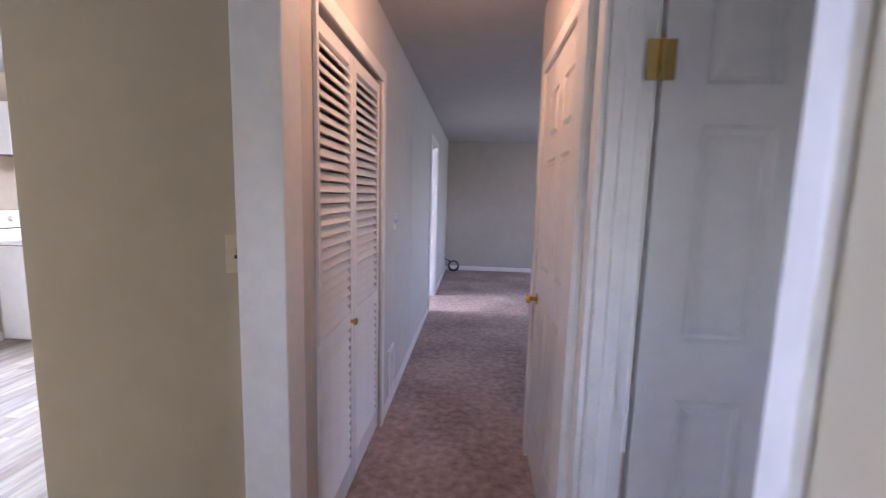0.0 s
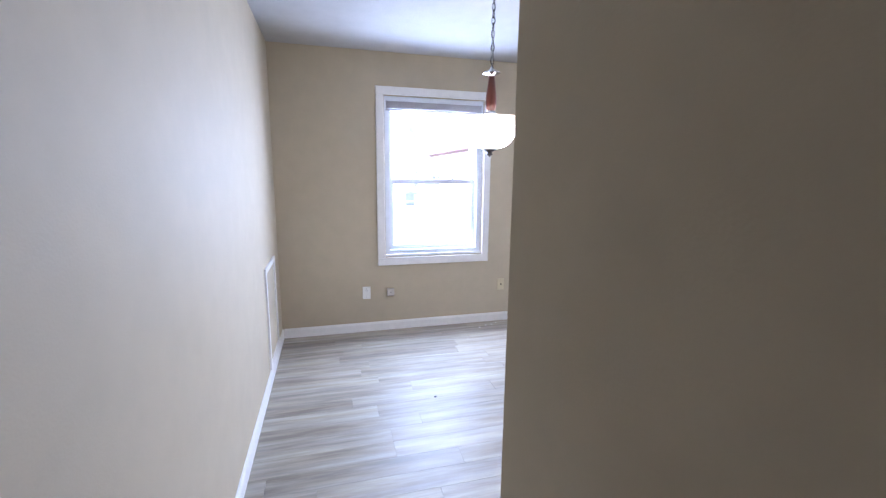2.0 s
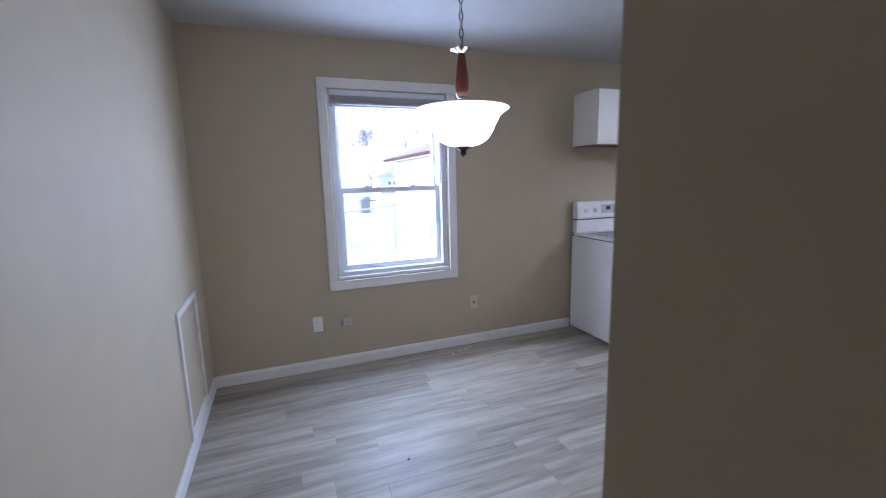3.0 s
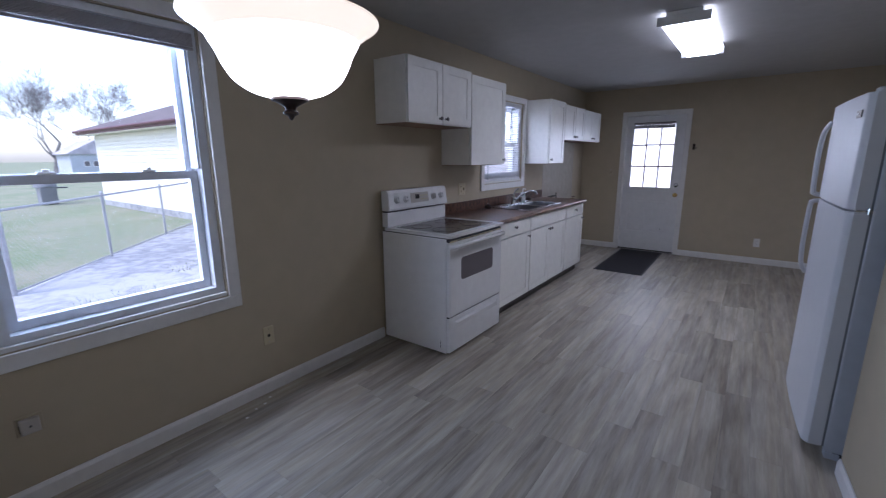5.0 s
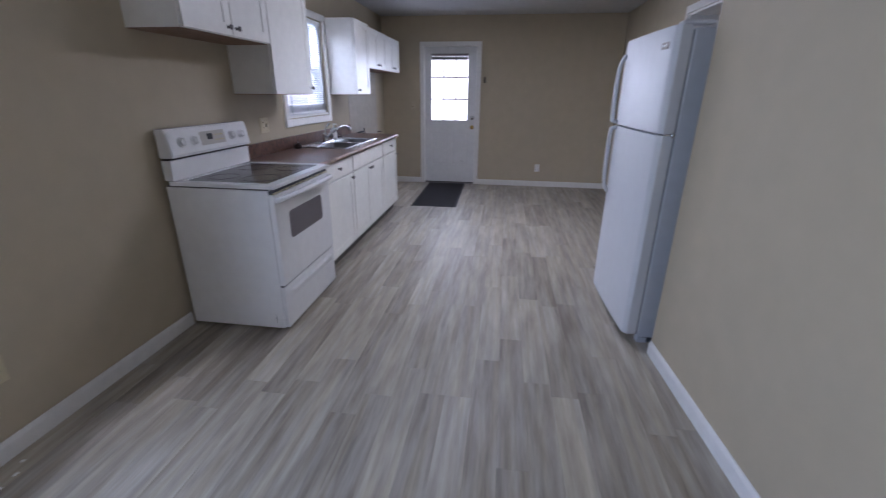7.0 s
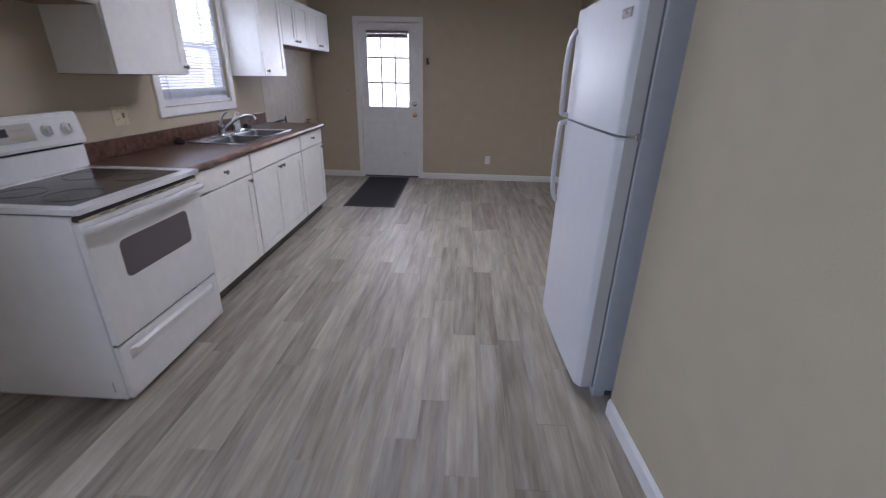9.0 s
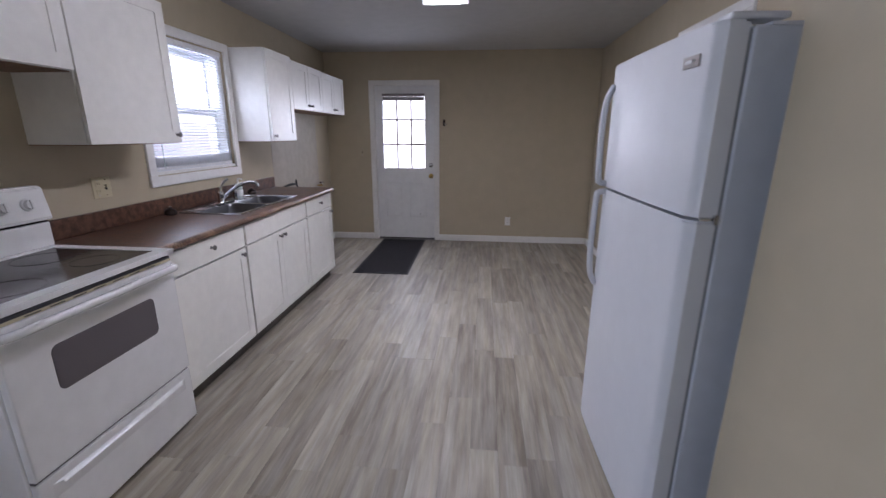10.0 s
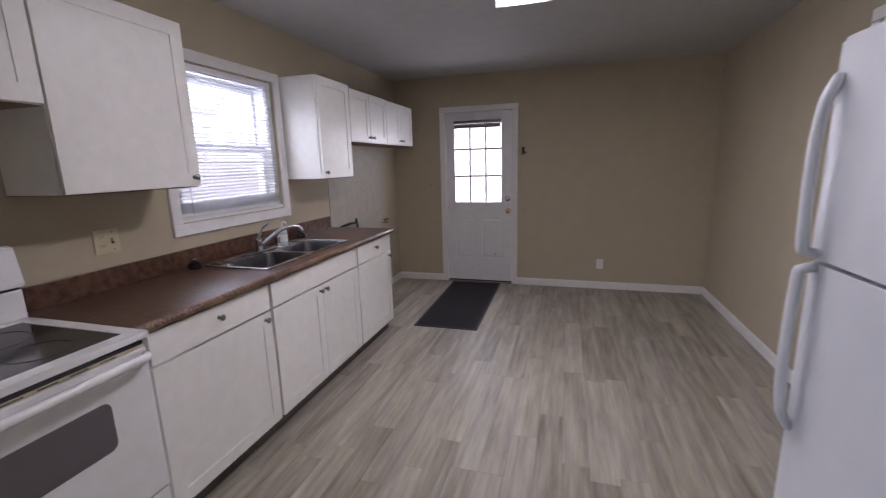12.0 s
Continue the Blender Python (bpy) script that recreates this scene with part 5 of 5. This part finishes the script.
def chain_link_fence(a, b, height, label):
    f = thing("chain_link_fence", label, "fence", (a.x, a.y, G))
    u = (b - a).normalized()
    L = (b - a).length
    up = Vector((0, 0, 1))
    base = Vector((a.x, a.y, G))
    n = max(1, round(L / 2.4))
    for i in range(n + 1):
        p = base + u * (L * i / n)
        r = 0.036 if i == 0 else 0.024
        part("post", lathe([(r, 0.0), (r, height + 0.04), (r * 1.25, height + 0.045), (r * 0.9, height + 0.075), (0.003, height + 0.085)], p, "z", 12), GALV, f, "", True)
    part("top_rail", tube([base + up * height, base + u * L + up * height], 0.019, 8), GALV, f, "", True)
    part("bottom_rail", tube([base + up * 0.06, base + u * L + up * 0.06], 0.014, 8), GALV, f, "", True)
    wire, step, h = bmesh.new(), 0.075, height - 0.06
    side = u.cross(up) * 0.0015
    for s in (1, -1):
        k = -int(h / step) - 1
        while k * step < L:
            t0, t1 = k * step, k * step + h
            z0, z1 = (0, h) if s > 0 else (h, 0)
            c0, c1 = max(t0, 0), min(t1, L)
            if c1 > c0:
                zz = [z0 + (z1 - z0) * (c - t0) / h for c in (c0, c1)]
                p, q = base + u * c0 + up * (0.05 + zz[0]), base + u * c1 + up * (0.05 + zz[1])
                w = (q - p).normalized().cross(side.normalized()) * 0.0015
                vs = [wire.verts.new(x) for x in (p - w, p + side, p + w, q - w, q + side, q + w)]
                for i in range(3):
                    j = (i + 1) % 3
                    wire.faces.new((vs[i], vs[j], vs[j + 3], vs[i + 3]))
            k += 1
    tagged(part("wire_mesh", wire, GALV, f, "woven wire mesh"), kind="stuff")
    return f


chain_link_fence(F0, F1, 1.22, "galvanised chain-link fence between yard and lawn")
chain_link_fence(F0 + Vector((-0.08, -0.02, 0)), Vector((-13.5, -2.0, 0)), 1.22, "galvanised chain-link fence across the lawn")


def garage():
    x0, x1, y0, y1, z1 = -19.9, -11.2, 7.45, 13.6, 2.42
    g = thing("garage", "cream sided garage with maroon fascia and hip roof", "garage", ((x0 + x1) / 2, (y0 + y1) / 2, G))
    part("wall", box(x0, x1, y0, y1, G, z1 - 0.02), SIDING, g)
    part("foundation", box(x0 - 0.03, x1 + 0.03, y0 - 0.03, y1 + 0.03, G - 0.02, G + 0.22), CONCRETE, g)
    n = 20
    hh = (z1 - 0.05 - (G + 0.22)) / n
    for i in range(n):
        z = G + 0.22 + i * hh
        bm = bmesh.new()
        for o, (p, q) in (("s", (x0, x1)), ):
            vs = [bm.verts.new(c) for c in ((p - 0.02, y0 - 0.034, z), (q + 0.02, y0 - 0.034, z), (q + 0.02, y0 - 0.008, z + hh), (p - 0.02, y0 - 0.008, z + hh), (p - 0.02, y0 + 0.01, z), (q + 0.02, y0 + 0.01, z))]
            bm.faces.new((vs[0], vs[1], vs[2], vs[3]))
            bm.faces.new((vs[0], vs[1], vs[5], vs[4]))
            bm.faces.new((vs[0], vs[4], vs[3]))
            bm.faces.new((vs[1], vs[2], vs[5]))
        part("siding_board", bm, SIDING, g)
    o = 0.5
    fas = pierced("z", z1 - 0.02, z1 + 0.16, x0 - o, x1 + o, y0 - o, y1 + o, [(x0 - o + 0.04, x1 + o - 0.04, y0 - o + 0.04, y1 + o - 0.04)])
    part("fascia", fas, FASCIA, g, "maroon fascia board")
    part("soffit", box(x0 - o + 0.05, x1 + o - 0.05, y0 - o + 0.05, y1 + o - 0.05, z1 - 0.015, z1 + 0.01), SIDING, g)
    part("gutter", tube([(x0 - o, y0 - o - 0.05, z1 + 0.10), (x1 + o, y0 - o - 0.05, z1 + 0.10)], 0.05, 8), FASCIA, g, "maroon gutter")
    bm = bmesh.new()
    e = [bm.verts.new(c) for c in ((x0 - o, y0 - o, z1 + 0.16), (x1 + o, y0 - o, z1 + 0.16), (x1 + o, y1 + o, z1 + 0.16), (x0 - o, y1 + o, z1 + 0.16))]
    m = (y0 + y1) / 2
    r = [bm.verts.new((x0 + 3.1, m, z1 + 1.55)), bm.verts.new((x1 - 3.1, m, z1 + 1.55))]
    for q in ((e[0], e[1], r[1], r[0]), (e[1], e[2], r[1]), (e[2], e[3], r[0], r[1]), (e[3], e[0], r[0]), e[::-1]):
        bm.faces.new(q)
    roof = part("roof", bm, SHINGLE, g, "grey-brown shingle roof")
    part("vent_pipe", lathe([(0.04, z1 + 0.9), (0.04, z1 + 1.9)], (x0 + 2.6, m - 0.6, 0), "z", 10), GALV, roof)
    return g


garage()


def shed():
    x, y = -56.0, 16.4
    s = thing("shed", "pale grey board shed with a gable roof", "shed", (x, y, G))
    part("wall", box(x - 2.5, x + 2.5, y - 2.2, y + 2.2, G, 2.0), SHEDGREY, s)
    bm = bmesh.new()
    vs = [bm.verts.new(c) for c in ((x - 2.7, y - 2.6, 1.95), (x + 2.7, y - 2.6, 1.95), (x + 2.7, y, 3.4), (x - 2.7, y, 3.4), (x - 2.7, y + 2.6, 1.95), (x + 2.7, y + 2.6, 1.95))]
    for q in ((0, 1, 2, 3), (3, 2, 5, 4), (0, 3, 4), (1, 5, 2), (0, 4, 5, 1)):
        bm.faces.new([vs[i] for i in q])
    part("roof", bm, SHEDROOF, s, "pale shingle roof")
    for k in range(3):
        w = part("window", box(x + 2.5, x + 2.53, y - 1.2 + 0.75 * k, y - 0.65 + 0.75 * k, 0.7, 1.3, 0.004), TRIM, s, "small white window")
        part("pane", box(x + 2.531, x + 2.535, y - 1.14 + 0.75 * k, y - 0.71 + 0.75 * k, 0.76, 1.24), OVENGLASS, w, "dark pane")
    return s


shed()


def bare_tree(x, y, height, seed, name_label):
    rng = random.Random(seed)
    t = thing("bare_tree", name_label, "tree", (x, y, G))
    trunk, crown = bmesh.new(), bmesh.new()

    def limb(bm, p, d, length, r, depth):
        pts, rad = [p], [r]
        for k in range(4):
            d = (d + Vector((rng.gauss(0, 0.13), rng.gauss(0, 0.13), rng.gauss(0.04, 0.08)))).normalized()
            pts.append(pts[-1] + d * length / 4)
            rad.append(max(0.011, r * (1 - 0.13 * (k + 1))))
        tube(pts, rad, 6 if depth < 2 else 3, bm)
        if depth == 6:
            return
        for k in range(4 if depth in (0, 3, 4) else 3):
            q = pts[-1] if k == 0 else pts[rng.choice((2, 3, 4))]
            side = Vector((rng.gauss(0, 1), rng.gauss(0, 1), rng.gauss(0.25, 0.5))).normalized()
            limb(crown, q, (d * 0.8 + side * 0.7).normalized(), length * rng.uniform(0.6, 0.85), rad[-1] * rng.uniform(0.6, 0.85), depth + 1)

    limb(trunk, Vector((x, y, G - 0.1)), Vector((0, 0, 1)), height * 0.3, height * 0.022, 0)
    part("trunk", trunk, BARK, t)
    part("crown", crown, BARK, t, "bare branching crown")
    return t


bare_tree(-62, 14.6, 13.5, 3, "tall bare winter tree behind the garage")
bare_tree(-64, 18.0, 14, 8, "bare winter tree behind the garage")
bare_tree(-64, 7.5, 15, 5, "distant bare winter tree")
bare_tree(-52.0, 58.0, 15, 11, "bare winter tree beyond the kitchen window")
gr = thing("garden_grill", "grey covered grill standing on the lawn", "grill", (-22.0, 6.0, G))
part("cart", box(-22.35, -21.65, 5.75, 6.30, G + 0.05, G + 0.75, 0.03), GASKET, gr)
part("lid", lathe([(0.40, G + 0.75), (0.38, G + 0.88), (0.24, G + 1.0), (0.05, G + 1.03)], (-22.0, 6.0, 0), "z", 16), GASKET, gr, "grey rounded lid", True)
part("side_shelf", box(-22.2, -21.8, 6.301, 6.7, G + 0.68, G + 0.73, 0.01), GAP, gr)
for xx in (-22.35, -21.75):
    part("leg", box(xx, xx + 0.06, 6.20, 6.26, G, G + 0.06), GAP, gr)


def board_fence():
    x = -5.6
    f = thing("board_fence", "weathered pale board fence outside the kitchen window", "fence", (x, 11.0, G))
    me = mesh_of("board", box(-0.012, 0.012, -0.07, 0.07, 0.0, 2.05, 0.004, 1), FENCEWOOD)
    for i in range(100):
        b = new("board", me)
        b.parent = f
        b.location = (0, -4.4 + i * 0.152, random.uniform(0.01, 0.04))
    for z in (0.35, 1.5):
        part("rail", box(x - 0.06, x - 0.013, 6.5, 21.8, G + z, G + z + 0.09), FENCEWOOD, f)
    return f


board_fence()
solid("backdrop", box(-5.2, 9.0, 17.0, 17.1, G, 5.5), HAZE, "bright overcast distance beyond the back door", "backdrop")

# ---- floor planks ----
PW, PL = 0.130, 0.95
CUTS = {}


def plank_mesh(w, l):
    key = (round(w, 3), round(l, 3))
    if key not in CUTS:
        CUTS[key] = mesh_of("plank", box(-w / 2 + 0.0003, w / 2 - 0.0003, -l / 2 + 0.0003, l / 2 - 0.0003, -0.0035, 0.0, 0.0004, 1), PLANK)
    return CUTS[key]


def lay(x0, x1, y0, y1, rng):
    if x1 - x0 < 0.01 or y1 - y0 < 0.01:
        return
    p = new("plank", plank_mesh(x1 - x0, y1 - y0))
    p.parent = floor
    p.location = ((x0 + x1) / 2, (y0 + y1) / 2, rng.uniform(-0.0001, 0.0001))


rng = random.Random(4)
col = 0
while col * PW < 4.68:
    xa, xb = col * PW, min((col + 1) * PW, 4.68)
    xm = (xa + xb) / 2
    ylo = 0.7452 if xm < 3.79 else -1.2
    yhi = 8.50 if xm < 3.45 else (1.585 if xm > 3.75 else 1.52)
    if 3.45 <= xm <= 3.75:
        yhi = 6.27
    y = ylo - rng.uniform(0.0, PL)
    while y < yhi:
        a, b = max(y, ylo), min(y + PL, yhi)
        inside = (xm > 3.05 and a > 1.7 and b < 3.8)
        if b > a and not inside:
            lay(xa, xb, a, b, rng)
        y += PL
    col += 1
